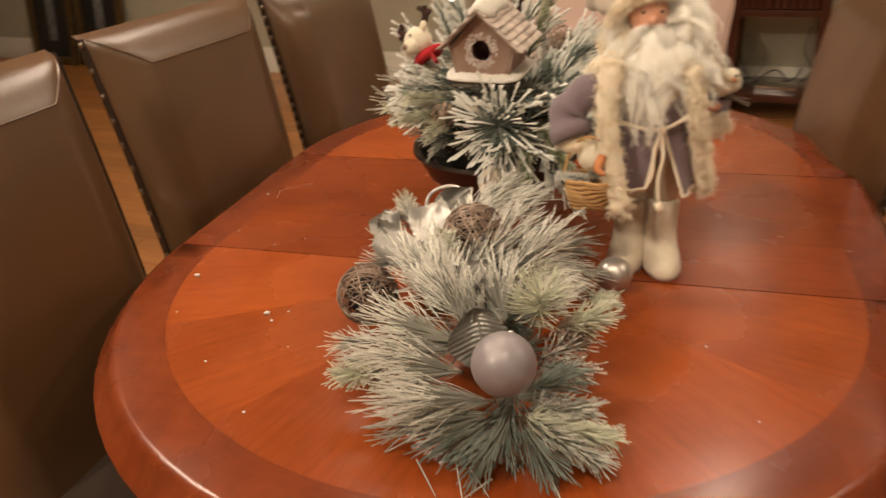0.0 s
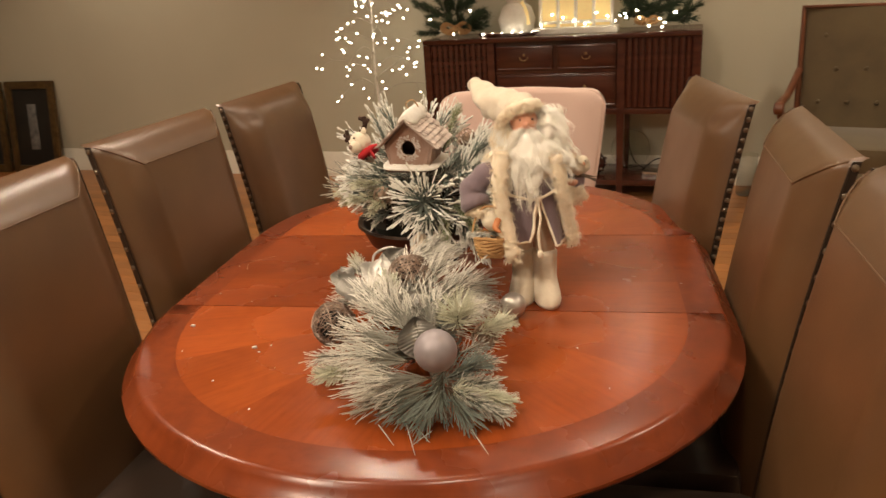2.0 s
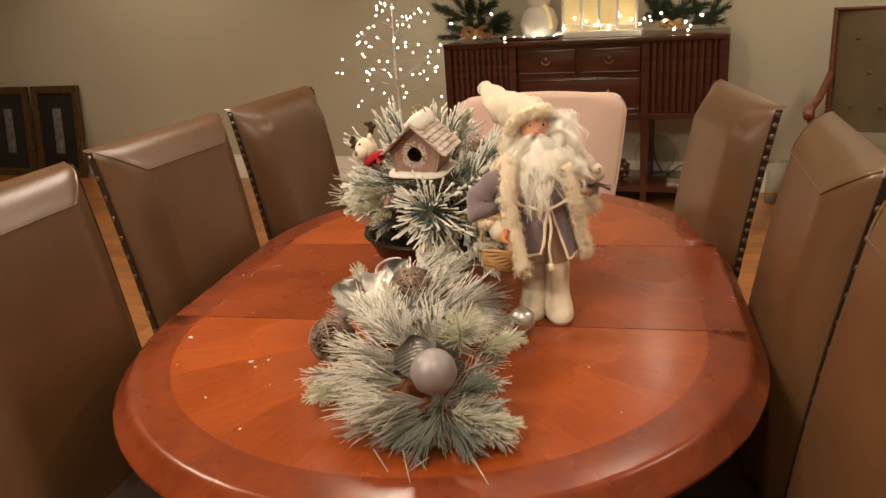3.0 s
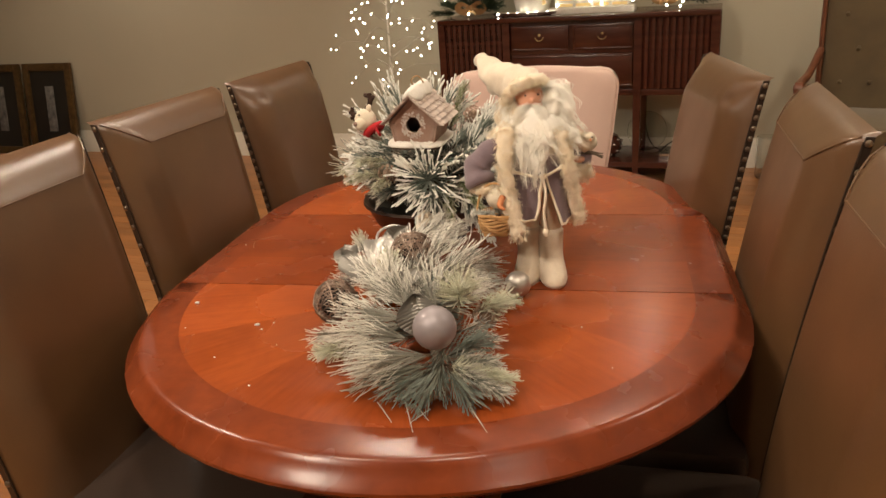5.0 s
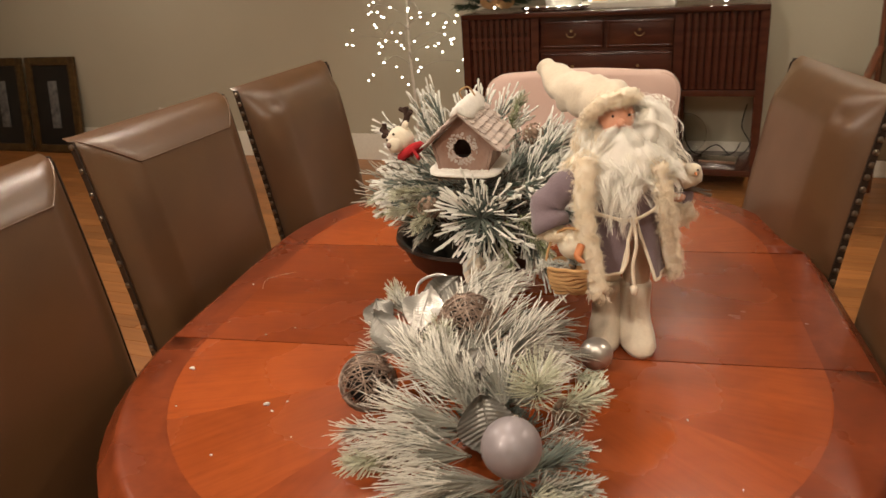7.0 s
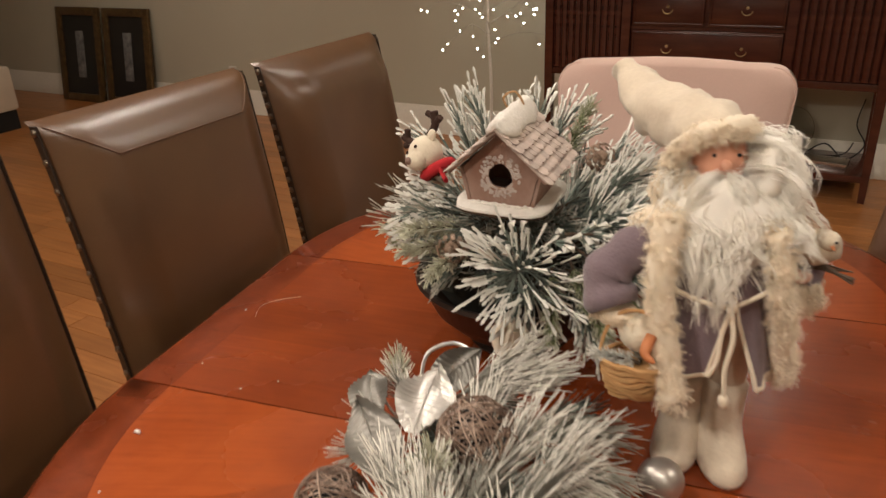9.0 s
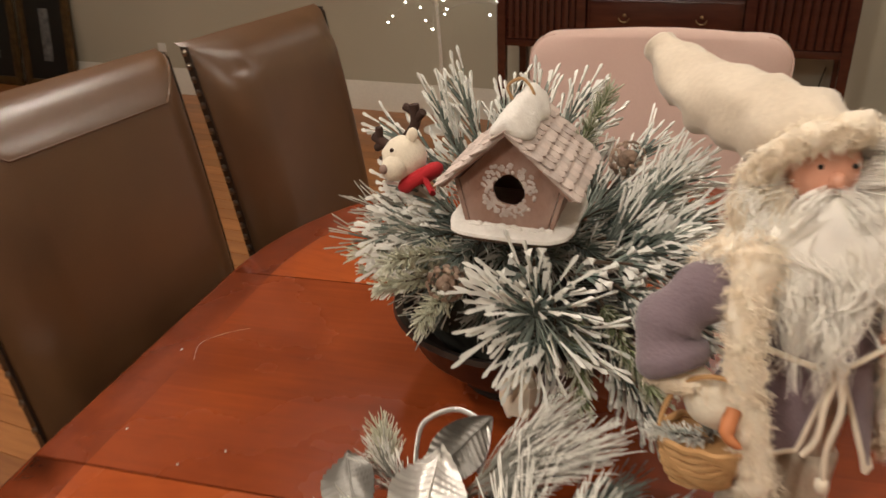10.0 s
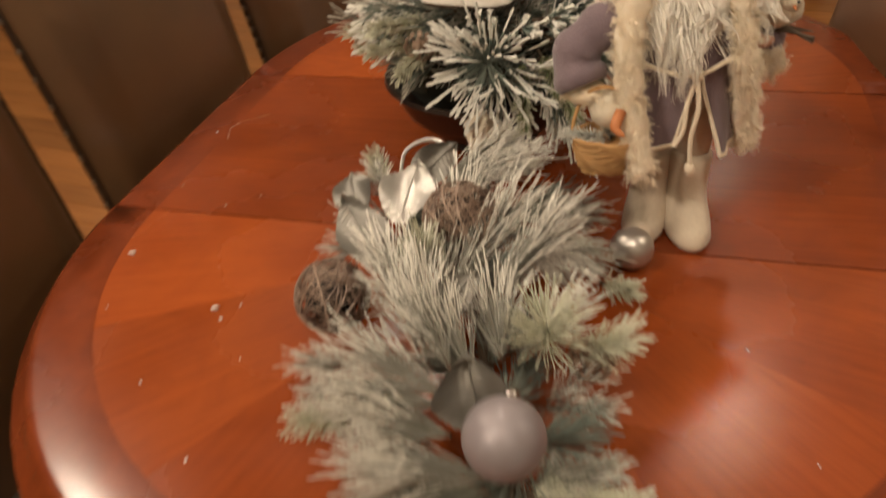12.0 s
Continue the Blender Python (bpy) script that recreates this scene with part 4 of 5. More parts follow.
HW, HE, HT, HD = 0.050, 0.062, 0.124, 0.052    # half widths at foot and eaves, height, half depth
bm = Shape()
# front with a ragged round hole, back, sides
front = [(-HW + 0.006, 0.016), (HW - 0.006, 0.016), (HE - 0.006, 0.066), (0, HT), (-HE + 0.006, 0.066)]
hole = [(0.0 + (0.0185 + 0.0018 * noise.noise((math.cos(t) * 2, math.sin(t) * 2, 3))) * math.cos(t), 0.058 + (0.0185 + 0.0018 * noise.noise((math.cos(t) * 2, math.sin(t) * 2, 7))) * math.sin(t)) for t in [k * math.tau / 30 for k in range(30)]]


def edge_point(t):
    """Where a ray from the hole's middle leaves the front board."""
    d = Vector((math.cos(t), math.sin(t)))
    c = Vector((0, 0.058))
    best = 1
    for a, b in zip(front, front[1:] + front[:1]):
        a, b = Vector(a), Vector(b)
        e = b - a
        den = d.x * e.y - d.y * e.x
        if abs(den) > 1e-9:
            s = ((a.x - c.x) * e.y - (a.y - c.y) * e.x) / den
            u = ((a.x - c.x) * d.y - (a.y - c.y) * d.x) / den
            if s > 0 and -0.001 <= u <= 1.001:
                best = min(best, s)
    return c + d * best


angles = sorted([k * math.tau / 30 for k in range(30)] + [math.atan2(z - 0.058, x) % math.tau for x, z in front])
inner = [(0.0185 + 0.002 * noise.noise((math.cos(t) * 2, math.sin(t) * 2, 3.3))) for t in angles]
ring_in = [(r * math.cos(t), 0.058 + r * math.sin(t)) for r, t in zip(inner, angles)]
ring_out = [tuple(edge_point(t)) for t in angles]
y0, y1 = -HD, -HD + 0.005
board = Shape().rings([[(x, y, z) for x, z in r] for r, y in ((ring_in, y0), (ring_out, y0), (ring_out, y1), (ring_in, y1))], cap=False, closed=True)
part("front_board", board, HOUSEWOOD, bh, "weathered bark front with a round hole")
halo = Shape()
for k in range(150):
    t = rng.random() * math.tau
    r = 0.0190 + (0.012 + 0.004 * noise.noise((2 * math.cos(t), 2 * math.sin(t), 1))) * rng.random() ** 1.3
    halo.ball((r * math.cos(t), -HD - 0.0006, 0.058 + r * math.sin(t)), (0.0028 * rng.uniform(0.5, 1.2), 0.0008, 0.0024), 6, turn=Matrix.Rotation(rng.random() * 3, 3, "Y"))
part("frost_ring", halo, RIME, bh, "white frost round the hole")
sides = Shape()
for sx in (-1, 1):
    a, b = (sx * HW, 0.016), (sx * HE, 0.066)
    sides.add([(a[0], -HD, a[1]), (a[0], HD, a[1]), (b[0], HD, b[1]), (b[0], -HD, b[1]), (a[0] - sx * 0.005, -HD, a[1]), (a[0] - sx * 0.005, HD, a[1]), (b[0] - sx * 0.005, HD, b[1]), (b[0] - sx * 0.005, -HD, b[1])],
              [(0, 1, 2, 3), (7, 6, 5, 4), (0, 3, 7, 4), (1, 5, 6, 2), (3, 2, 6, 7), (0, 4, 5, 1)])
    part("side_board", sides, HOUSEWOOD, bh)
    sides = Shape()
back = Shape().add([(x, y, z) for y in (HD - 0.005, HD) for x, z in front], [(0, 1, 2, 3, 4), (9, 8, 7, 6, 5)] + [(j, 5 + j, 5 + (j + 1) % 5, (j + 1) % 5) for j in range(5)])
part("back_board", back, HOUSEWOOD, bh)
base = Shape()
loop = [(0.072 * math.copysign(abs(math.cos(t)) ** 0.45, math.cos(t)) + 0.004 * noise.noise((3 * math.cos(t), 3 * math.sin(t), 5)), 0.078 * math.copysign(abs(math.sin(t)) ** 0.45, math.sin(t))) for t in [k * math.tau / 48 for k in range(48)]]
base.rings([[(x * f, y * f, z) for x, y in loop] for f, z in ((0.97, 0.008), (1.0, 0.010), (0.99, 0.0135), (0.93, 0.0165))])
part("base_board", base, SNOW, bh, "snow-covered ragged base plate")
under = Shape().rings([[(x * f, y * f, z) for x, y in loop] for f, z in ((0.93, 0.003), (0.96, 0.005), (0.965, 0.008))])
part("base_underside", under, BARK, bh)
ROOF_Y = HD + 0.016
for sx in (-1, 1):
    # roof boards from the ridge to the eaves
    top, eave = Vector((0, 0.130)), Vector((sx * 0.073, 0.0625))
    d = (eave - top).normalized()
    nrm = Vector((d.y, -d.x)) if sx < 0 else Vector((-d.y, d.x))
    q = Shape()
    prof = [top - nrm * 0.004, eave - nrm * 0.004, eave, top]
    q.rings([[(p.x, y, p.y) for p in prof] for y in (-ROOF_Y, ROOF_Y)])
    rf = part("roof_board", q, HOUSEWOOD, bh)
    n_row, n_col = 7, 9
    length = (eave - top).length
    sh = mesh_of("shingle", Shape().add([(-0.0095, -0.011, 0.0003), (0.0095, -0.011, 0.0003), (0.0085, 0.008, 0.0034), (0.004, 0.0115, 0.0038), (-0.004, 0.0112, 0.0038), (-0.009, 0.0075, 0.0034),
                                         (-0.0095, -0.011, -0.001), (0.0095, -0.011, -0.001), (0.0085, 0.008, 0.002), (0.004, 0.0115, 0.0022), (-0.004, 0.0112, 0.0022), (-0.009, 0.0075, 0.002)],
                                        [(0, 1, 2, 3, 4, 5), (11, 10, 9, 8, 7, 6)] + [(j, 6 + j, 6 + (j + 1) % 6, (j + 1) % 6) for j in range(6)]), SHINGLE, 0)
    for r in range(n_row):
        for c in range(n_col):
            u = (r + 0.55) / n_row * length * 1.02
            y = -ROOF_Y + 0.004 + (c + 0.5 * (r % 2)) * (2 * ROOF_Y - 0.008) / (n_col - 0.5) + rng.uniform(-0.0015, 0.0015)
            p = top + d * u + nrm * 0.0012
            m = Matrix.Translation((p.x, y, p.y)) @ Matrix(((0, d.x, nrm.x), (-1 if sx > 0 else 1, 0, 0), (0, d.y, nrm.y))).to_4x4() @ pose(0, 0, 0, rng.uniform(-2, 5), rng.uniform(-4, 4), rng.uniform(-9, 9))
            part("shingle", sh, SHINGLE, rf, at=m)
cap = Shape()
rings = []
for i in range(17):
    y = -ROOF_Y - 0.003 + (2 * ROOF_Y + 0.006) * i / 16
    g = 1 - 0.55 * abs(i / 8 - 1) ** 6
    ring = []
    for j in range(16):
        t = j * math.tau / 16
        x, z = 0.024 * g * math.cos(t), 0.0125 * g * math.sin(t)
        z -= 0.72 * abs(x) - 0.004
        k = 1 + 0.25 * noise.noise((x * 60, y * 60, z * 60))
        ring.append((x * k, y, 0.133 + z * k))
    rings.append(ring)
cap.rings(rings)
part("ridge_snow", cap, SNOW, bh, "thick snow along the ridge", smooth=180)
for sx in (-1, 1):
    pts = [Vector((0, 0.130)).lerp(Vector((sx * 0.074, 0.0625)), u / 20) for u in range(21)]
    rads = [(0.0034 - 0.0016 * u / 20) * (1 + 0.3 * noise.noise((u * 0.9, sx, 2))) for u in range(21)]
    part("gable_snow", Shape().tube([(p.x, -ROOF_Y, p.y) for p in pts], rads, 8), SHINGLE, bh)
crumbs = Shape()
for k in range(26):
    a = rng.uniform(-0.05, 0.05)
    crumbs.ball((a, -HD - 0.003 - rng.random() * 0.006, 0.0175), (rng.uniform(0.002, 0.006), 0.003, rng.uniform(0.001, 0.003)), 6)
part("drift_snow", crumbs, SNOW, bh)
part("hanging_loop", Shape().tube(smooth_path([(-0.012, 0.02, 0.132), (-0.022, 0.022, 0.15), (-0.006, 0.024, 0.16), (0.008, 0.022, 0.145), (0.005, 0.02, 0.132)]), 0.0018, 6), BURLAP, bh)

# toy deer in the greenery: a plain soft figure
FELT = material("cream_felt", (0.74, 0.66, 0.52), 0.95, colour2=(0.66, 0.58, 0.45), scale=20, bump=0.4, bump_scale=400, sheen=0.3)
FELT_BROWN = material("brown_felt", (0.045, 0.022, 0.014), 0.95, scale=30, bump=0.4, bump_scale=400)
FELT_RED = material("red_scarf", (0.50, 0.02, 0.025), 0.9, colour2=(0.40, 0.012, 0.018), scale=30, bump=0.4, bump_scale=400)
TAUPE = material("taupe_thread", (0.30, 0.20, 0.16), 0.8)
d = Shape()
d.ball((0, 0, 0), (0.021, 0.026, 0.023), 18, 0, turn=Euler((radians(15), 0, 0)).to_matrix())
d.ball((0, -0.02, -0.006), (0.014, 0.015, 0.0135), 14, 0)
d.ball((0.0, -0.034, -0.003), (0.0052, 0.004, 0.005), 10, 3)
for sx in (-1, 1):
    d.ball((sx * 0.0095, -0.0205, 0.010), 0.0022, 8, 1)
    d.ball((sx * 0.021, 0.003, 0.014), (0.010, 0.004, 0.0065), 10, 0, turn=Euler((0, radians(-25 * sx), 0)).to_matrix())
    d.tube(smooth_path([(sx * 0.010, 0.008, 0.017), (sx * 0.026, 0.012, 0.024), (sx * 0.036, 0.012, 0.040)]), 0.0055, 8, 1)
    d.tube([(sx * 0.028, 0.012, 0.026), (sx * 0.042, 0.012, 0.028)], 0.0045, 8, 1)
    d.tube([(sx * 0.032, 0.012, 0.033), (sx * 0.024, 0.012, 0.044)], 0.0042, 8, 1)
d.tube([(0.020 * math.cos(t), 0.006 + 0.018 * math.sin(t), -0.026) for t in [k * math.tau / 16 for k in range(16)]], 0.0075, 8, 2, closed=True)
d.tube([(0.016, -0.006, -0.03), (0.022, -0.012, -0.048)], 0.006, 8, 2, flat=0.5)
d.ball((-0.024, 0.016, -0.048), (0.016, 0.018, 0.026), 14, 0)
solid("deer_doll", d, [FELT, FELT_BROWN, FELT_RED, TAUPE], pose(-0.156, 0.200, 1.052, 0, -36, -24) @ Matrix.Scale(1.0, 4), "cream felt toy deer with brown antlers and red scarf", "toy", smooth=60)

# ---- bearded doll standing on the table: one plain figure ----
WOOL = material("cream_wool", (0.70, 0.61, 0.48), 0.95, colour2=(0.60, 0.51, 0.39), scale=25, bump=0.3, bump_scale=220, sheen=0.3, vary=0.12, island=True)
FUR = material("cream_fur", (0.93, 0.84, 0.68), 0.95, colour2=(0.84, 0.72, 0.55), scale=60, sheen=0.2, vary=0.08, island=True)
BEARD = material("white_beard", (0.98, 0.95, 0.88), 0.8, colour2=(0.95, 0.91, 0.83), scale=30, sheen=0.2, vary=0.04, island=True)
COAT = material("mauve_felt", (0.22, 0.165, 0.185), 0.95, colour2=(0.17, 0.125, 0.145), scale=14, bump=0.5, bump_scale=350, sheen=0.3)
SKIN = material("painted_resin", (0.78, 0.42, 0.29), 0.5, colour2=(0.70, 0.34, 0.22), scale=30)
rng = random.Random(33)
g = Shape()


def lock(points, count, width, r, slot, wave=0.004, taper=0.65):
    """A lock of fine hair along a soft path: strands that start apart and close up towards the tip."""
    pts = [Vector(p) for p in points]
    pts = [p + Vector((rng.uniform(-1, 1), rng.uniform(-1, 1), rng.uniform(-0.5, 0.5))) * (wave if 0 < k else 0) for k, p in enumerate(pts)]
    line = smooth_path(pts, 3)
    n = len(line)
    for _ in range(int(count * 1.7)):
        off = Vector((rng.gauss(0, 1), rng.gauss(0, 0.8), rng.gauss(0, 0.6))) * width * 0.6
        own = Vector((rng.gauss(0, 1), rng.gauss(0, 1), rng.gauss(0, 0.5))) * wave * 0.6
        end = rng.uniform(0.75, 1.0)
        verts = []
        rr = r * rng.uniform(0.4, 0.95)
        for k in range(n):
            u = k / (n - 1)
            q = line[min(n - 1, int(u * end * (n - 1)))].lerp(line[min(n - 1, int(u * end * (n - 1)) + 1)], (u * end * (n - 1)) % 1)
            c = q + off * (1 - taper * u) + own * math.sin(u * 5 + off.x * 900)
            w = rr * (0.8 if k == 0 else 1.0 if u < 0.7 else 0.3)
            verts += [(c.x + w, c.y, c.z), (c.x - w * 0.5, c.y - w * 0.87, c.z), (c.x - w * 0.5, c.y + w * 0.87, c.z)]
        g.add(verts, [(3 * k + a, 3 * k + (a + 1) % 3, 3 * k + 3 + (a + 1) % 3, 3 * k + 3 + a) for k in range(n - 1) for a in range(3)], slot)


def fur(path, width, locks, length, slot=1, down=0.8, count=12):
    """Short locks all along a path, standing off it and falling."""
    pts = smooth_path(path, 8)
    for _ in range(locks):
        i = rng.randrange(len(pts) - 1)
        p = pts[i].lerp(pts[i + 1], rng.random())
        out = Vector((rng.gauss(0, 1), rng.gauss(-0.5, 0.8), rng.gauss(0, 0.4))).normalized()
        a = p + out * width * 0.7
        ln = length * rng.uniform(0.7, 1.25)
        lock([a, a + out * ln * 0.3 + Vector((0, 0, -down * ln * 0.25)), a + out * ln * 0.4 + Vector((0, 0, -down * ln * 0.8)), a + out * ln * 0.35 + Vector((0, 0, -down * ln * 1.1))], count, 0.006, 0.00045, slot, 0.003, 0.5)


def wool(path, r, hairs, length, slot=1):
    """A soft uneven core with a halo of short, fine, tangled hair."""
    line = smooth_path(path, 8)
    n = len(line)
    first = len(g.v)
    g.tube(line, [r * (0.35 if k in (0, n - 1) else 0.72 + 0.16 * noise.noise((k * 0.45, r * 400, 1.7))) for k in range(n)], 18, slot)
    for i in range(first, len(g.v)):
        v = Vector(g.v[i])
        g.v[i] = tuple(v + Vector((1, 0.8, 0.5)) * 0.005 * noise.noise(v * 75) + Vector((0.5, 1, 0.5)) * 0.003 * noise.noise(v * 190))
    for _ in range(hairs):
        k = rng.randrange(n - 1)
        p = line[k].lerp(line[k + 1], rng.random())
        out = Vector((rng.gauss(0, 1), rng.gauss(-0.35, 0.9), rng.gauss(0, 0.7))).normalized()
        ln = length * rng.uniform(0.6, 1.3)
        a = p + out * r * 0.55
        b = a + out * ln * 0.55 + Vector((rng.uniform(-1, 1), rng.uniform(-1, 1), rng.uniform(-1.2, 0.3))) * ln * 0.35
        c = b + out * ln * 0.15 + Vector((rng.uniform(-1, 1), rng.uniform(-1, 1), rng.uniform(-1.6, 0.2))) * ln * 0.45
        lock([a, b, c], 5, 0.0036, 0.00036, slot, 0.002, 0.2)


# boots and trousers
for x, y, turn in ((0.193, 0.066, -8), (0.236, 0.060, 14)):
    c, s_ = math.cos(radians(turn)), math.sin(radians(turn))
    sect = [(TOP, 0.024, 0.044, -0.014), (TOP + 0.010, 0.0265, 0.048, -0.016), (TOP + 0.024, 0.0255, 0.041, -0.012), (TOP + 0.038, 0.0235, 0.029, -0.003), (TOP + 0.052, 0.0225, 0.024, 0.002), (TOP + 0.078, 0.023, 0.024, 0.003), (TOP + 0.098, 0.0245, 0.025, 0.003), (TOP + 0.104, 0.020, 0.020, 0.003)]
    rings = []
    for z, rx, ry, off in sect:
        ring = []
        for k in range(20):
            t = k * math.tau / 20
            px, py = rx * math.cos(t), ry * math.sin(t) + off
            ring.append((x + px * c - py * s_, y + px * s_ + py * c, z + 0.0015 * noise.noise((px * 60, py * 60, z * 60))))
        rings.append(ring)
    g.rings(rings, 0)
    g.lathe([(0.019, TOP + 0.095), (0.022, TOP + 0.13), (0.027, TOP + 0.18)], (x, y + 0.004, 0), 14, 0)
# felt coat, open in front from the belt down, with soft folds
sect = [(0.893, 0.060, 0.046, 0.34), (0.905, 0.060, 0.046, 0.30), (0.93, 0.058, 0.045, 0.22), (0.96, 0.055, 0.043, 0.10), (0.985, 0.050, 0.040, 0.02), (1.02, 0.052, 0.040, 0.0), (1.05, 0.046, 0.036, 0.0), (1.075, 0.03, 0.026, 0.0)]
rings = []
for z, rx, ry, gap in sect:
    open_at = -math.pi / 2 + 0.34
    fold = 0.006 * max(0.0, (0.985 - z) / 0.09)
    outer, inner = [], []
    for k in range(40):
        t = open_at + gap + 0.001 + (math.tau - 2 * gap - 0.002) * k / 39
        r = fold * math.sin(6 * t + 1.2) + 0.002 * noise.noise((3 * math.cos(t), 3 * math.sin(t), z * 30))
        flare = 0.012 * max(0.0, (0.97 - z) / 0.08) * math.exp(-((t - open_at - 0.45) / 0.5) ** 2)
        outer.append((0.213 + (rx + r + flare) * math.cos(t), 0.050 + (ry + r + flare) * math.sin(t), z + (0.004 * math.sin(3 * t) if z < 0.9 else 0)))
        inner.append((0.213 + (rx + r + flare - 0.003) * math.cos(t), 0.050 + (ry + r + flare - 0.003) * math.sin(t), outer[-1][2]))
    rings.append(outer + inner[::-1])
g.rings(rings, 3)
# pale cord along the hem and up both open edges
g.tube(rings[0][:40], 0.0026, 6, 1)
g.tube([r[0] for r in rings[:5]], 0.0024, 6, 1)
g.tube([r[39] for r in rings[:5]], 0.0024, 6, 1)
# cord belt, its knot and hanging ends
belt = smooth_path([(0.170, 0.010, 0.990), (0.205, -0.002, 0.984), (0.228, 0.000, 0.982), (0.250, 0.010, 0.990), (0.262, 0.016, 0.998)])
g.tube(belt, 0.0026, 6, 1)
for pts in ([(0.228, -0.002, 0.982), (0.233, -0.007, 0.95), (0.229, -0.008, 0.915), (0.232, -0.006, 0.882)], [(0.229, -0.002, 0.982), (0.222, -0.006, 0.955), (0.221, -0.008, 0.925), (0.214, -0.006, 0.905)]):
    g.tube(smooth_path(pts), 0.0026, 6, 1)
g.ball((0.232, -0.006, 0.878), (0.006, 0.005, 0.008), 10, 1, lump=0.002, freq=200)
g.ball((0.228, -0.003, 0.982), (0.006, 0.005, 0.006), 10, 1)
# arms with fur cuffs
g.tube(smooth_path([(0.175, 0.04, 1.045), (0.132, 0.022, 1.022), (0.108, 0.010, 0.995), (0.118, -0.002, 0.968)]), [(0.020 + 0.0004 * i) * (1 + 0.10 * math.sin(i * 1.3)) for i in range(19)], 16, 3)
fur([(0.108, 0.002, 0.966), (0.136, -0.005, 0.962)], 0.015, 60, 0.011, count=14)
g.ball((0.122, -0.002, 0.962), (0.022, 0.018, 0.013), 14, 1, lump=0.004, freq=120)
g.tube(smooth_path([(0.255, 0.055, 1.048), (0.280, 0.064, 1.030), (0.294, 0.066, 1.008), (0.292, 0.062, 0.988)]), 0.018, 14, 3)
fur([(0.290, 0.056, 0.992), (0.300, 0.056, 0.975)], 0.014, 50, 0.014, count=14)
g.ball((0.294, 0.060, 0.980), (0.017, 0.015, 0.018), 14, 1, lump=0.006, freq=110)
g.ball((0.288, 0.046, 1.000), (0.012, 0.010, 0.007), 12, 4, lump=0.003, freq=150)
# long woolly stole down both sides
STOLES = (([(0.166, 0.014, 1.068), (0.160, -0.004, 1.015), (0.168, -0.014, 0.945), (0.184, -0.020, 0.878)], 0.0165, 150),
          ([(0.260, 0.018, 1.060), (0.272, 0.016, 1.000), (0.281, 0.034, 0.940), (0.287, 0.050, 0.885)], 0.0135, 130))
for path, r, locks in STOLES:
    wool(path, r * 1.2, locks * 6, 0.009)
# fur cape on the shoulders
g.ball((0.208, 0.056, 1.052), (0.066, 0.038, 0.032), 22, 1, lump=0.010, freq=55)
wool([(0.138, 0.048, 1.036), (0.160, 0.030, 1.060), (0.210, 0.040, 1.074), (0.262, 0.040, 1.062), (0.284, 0.054, 1.036)], 0.020, 900, 0.013)
# head, face, eyes
g.ball((0.203, 0.062, 1.113), (0.027, 0.031, 0.031), 22, 4)
g.ball((0.2085, 0.0305, 1.1125), (0.0055, 0.006, 0.0055), 10, 4)
for x, y, z in ((0.1975, 0.0335, 1.1205), (0.2195, 0.0360, 1.1215)):
    g.ball((x, y, z), 0.0020, 8, 5)
# beard, moustache and hair
g.ball((0.212, 0.026, 1.050), (0.050, 0.022, 0.047), 28, 2, lump=0.008, freq=60)
g.ball((0.248, 0.055, 1.098), (0.022, 0.026, 0.036), 20, 2, lump=0.008, freq=70)
for k in range(92):
    a = rng.uniform(-1.2, 1.25)
    z = 1.096 - 0.014 * (1 - abs(a)) + rng.uniform(-0.034, 0.006)
    root = Vector((0.208 + 0.038 * a, 0.034 + 0.016 * abs(a) - 0.35 * (1.098 - z), z))
    ln = rng.uniform(0.045, 0.098) * (1.1 - 0.35 * abs(a))
    fall = Vector((0.026 * a + rng.uniform(-0.020, 0.024), -0.016 - rng.random() * 0.010, -ln))
    bend = rng.uniform(-0.012, 0.012)
    lock([root, root + fall * 0.3 + Vector((0.006 * a + bend, -0.012, 0)), root + fall * 0.65 + Vector((-bend, -0.010, 0)), root + fall], 17, 0.0070, 0.00085, 2, 0.007, 0.75)
for sx in (-1, 1):
    for k in range(10):
        root = Vector((0.208 + sx * 0.003, 0.029, 1.1045 - 0.0012 * k))
        lock([root, root + Vector((sx * 0.014, -0.012, -0.003 - 0.001 * k)), root + Vector((sx * (0.025 + 0.001 * k), -0.012, -0.024 - 0.002 * k)), root + Vector((sx * 0.032, -0.008, -0.050 - 0.003 * k))], 15, 0.0055, 0.0008, 2, 0.004, 0.6)
for k in range(46):
    root = Vector((0.228, 0.056 + rng.uniform(-0.018, 0.028), 1.128 + rng.uniform(-0.034, 0.006)))
    out, ln = rng.uniform(0.012, 0.038), rng.uniform(0.030, 0.085)
    lock([root, root + Vector((out * 0.8, -0.006, 0.004)), root + Vector((out * 1.25, -0.012, -ln * 0.45)), root + Vector((out * 1.1, -0.016, -ln))], 14, 0.0080, 0.0008, 2, 0.008, 0.5)
for k in range(22):
    root = Vector((0.180, 0.050 + rng.uniform(-0.012, 0.024), 1.108 + rng.uniform(-0.024, 0.004)))
    out, ln = rng.uniform(0.008, 0.024), rng.uniform(0.030, 0.065)
    lock([root, root + Vector((-out, -0.006, -0.004)), root + Vector((-out * 1.3, -0.012, -ln * 0.5)), root + Vector((-out, -0.014, -ln))], 24, 0.0085, 0.0005, 1 if k % 2 else 2, 0.006, 0.5)
# a curl that stands off
g.tube(smooth_path([(0.258, 0.04, 1.088), (0.274, 0.036, 1.094), (0.286, 0.034, 1.084), (0.292, 0.033, 1.072)]), [0.0013] * 18 + [0.0005], 5, 2)
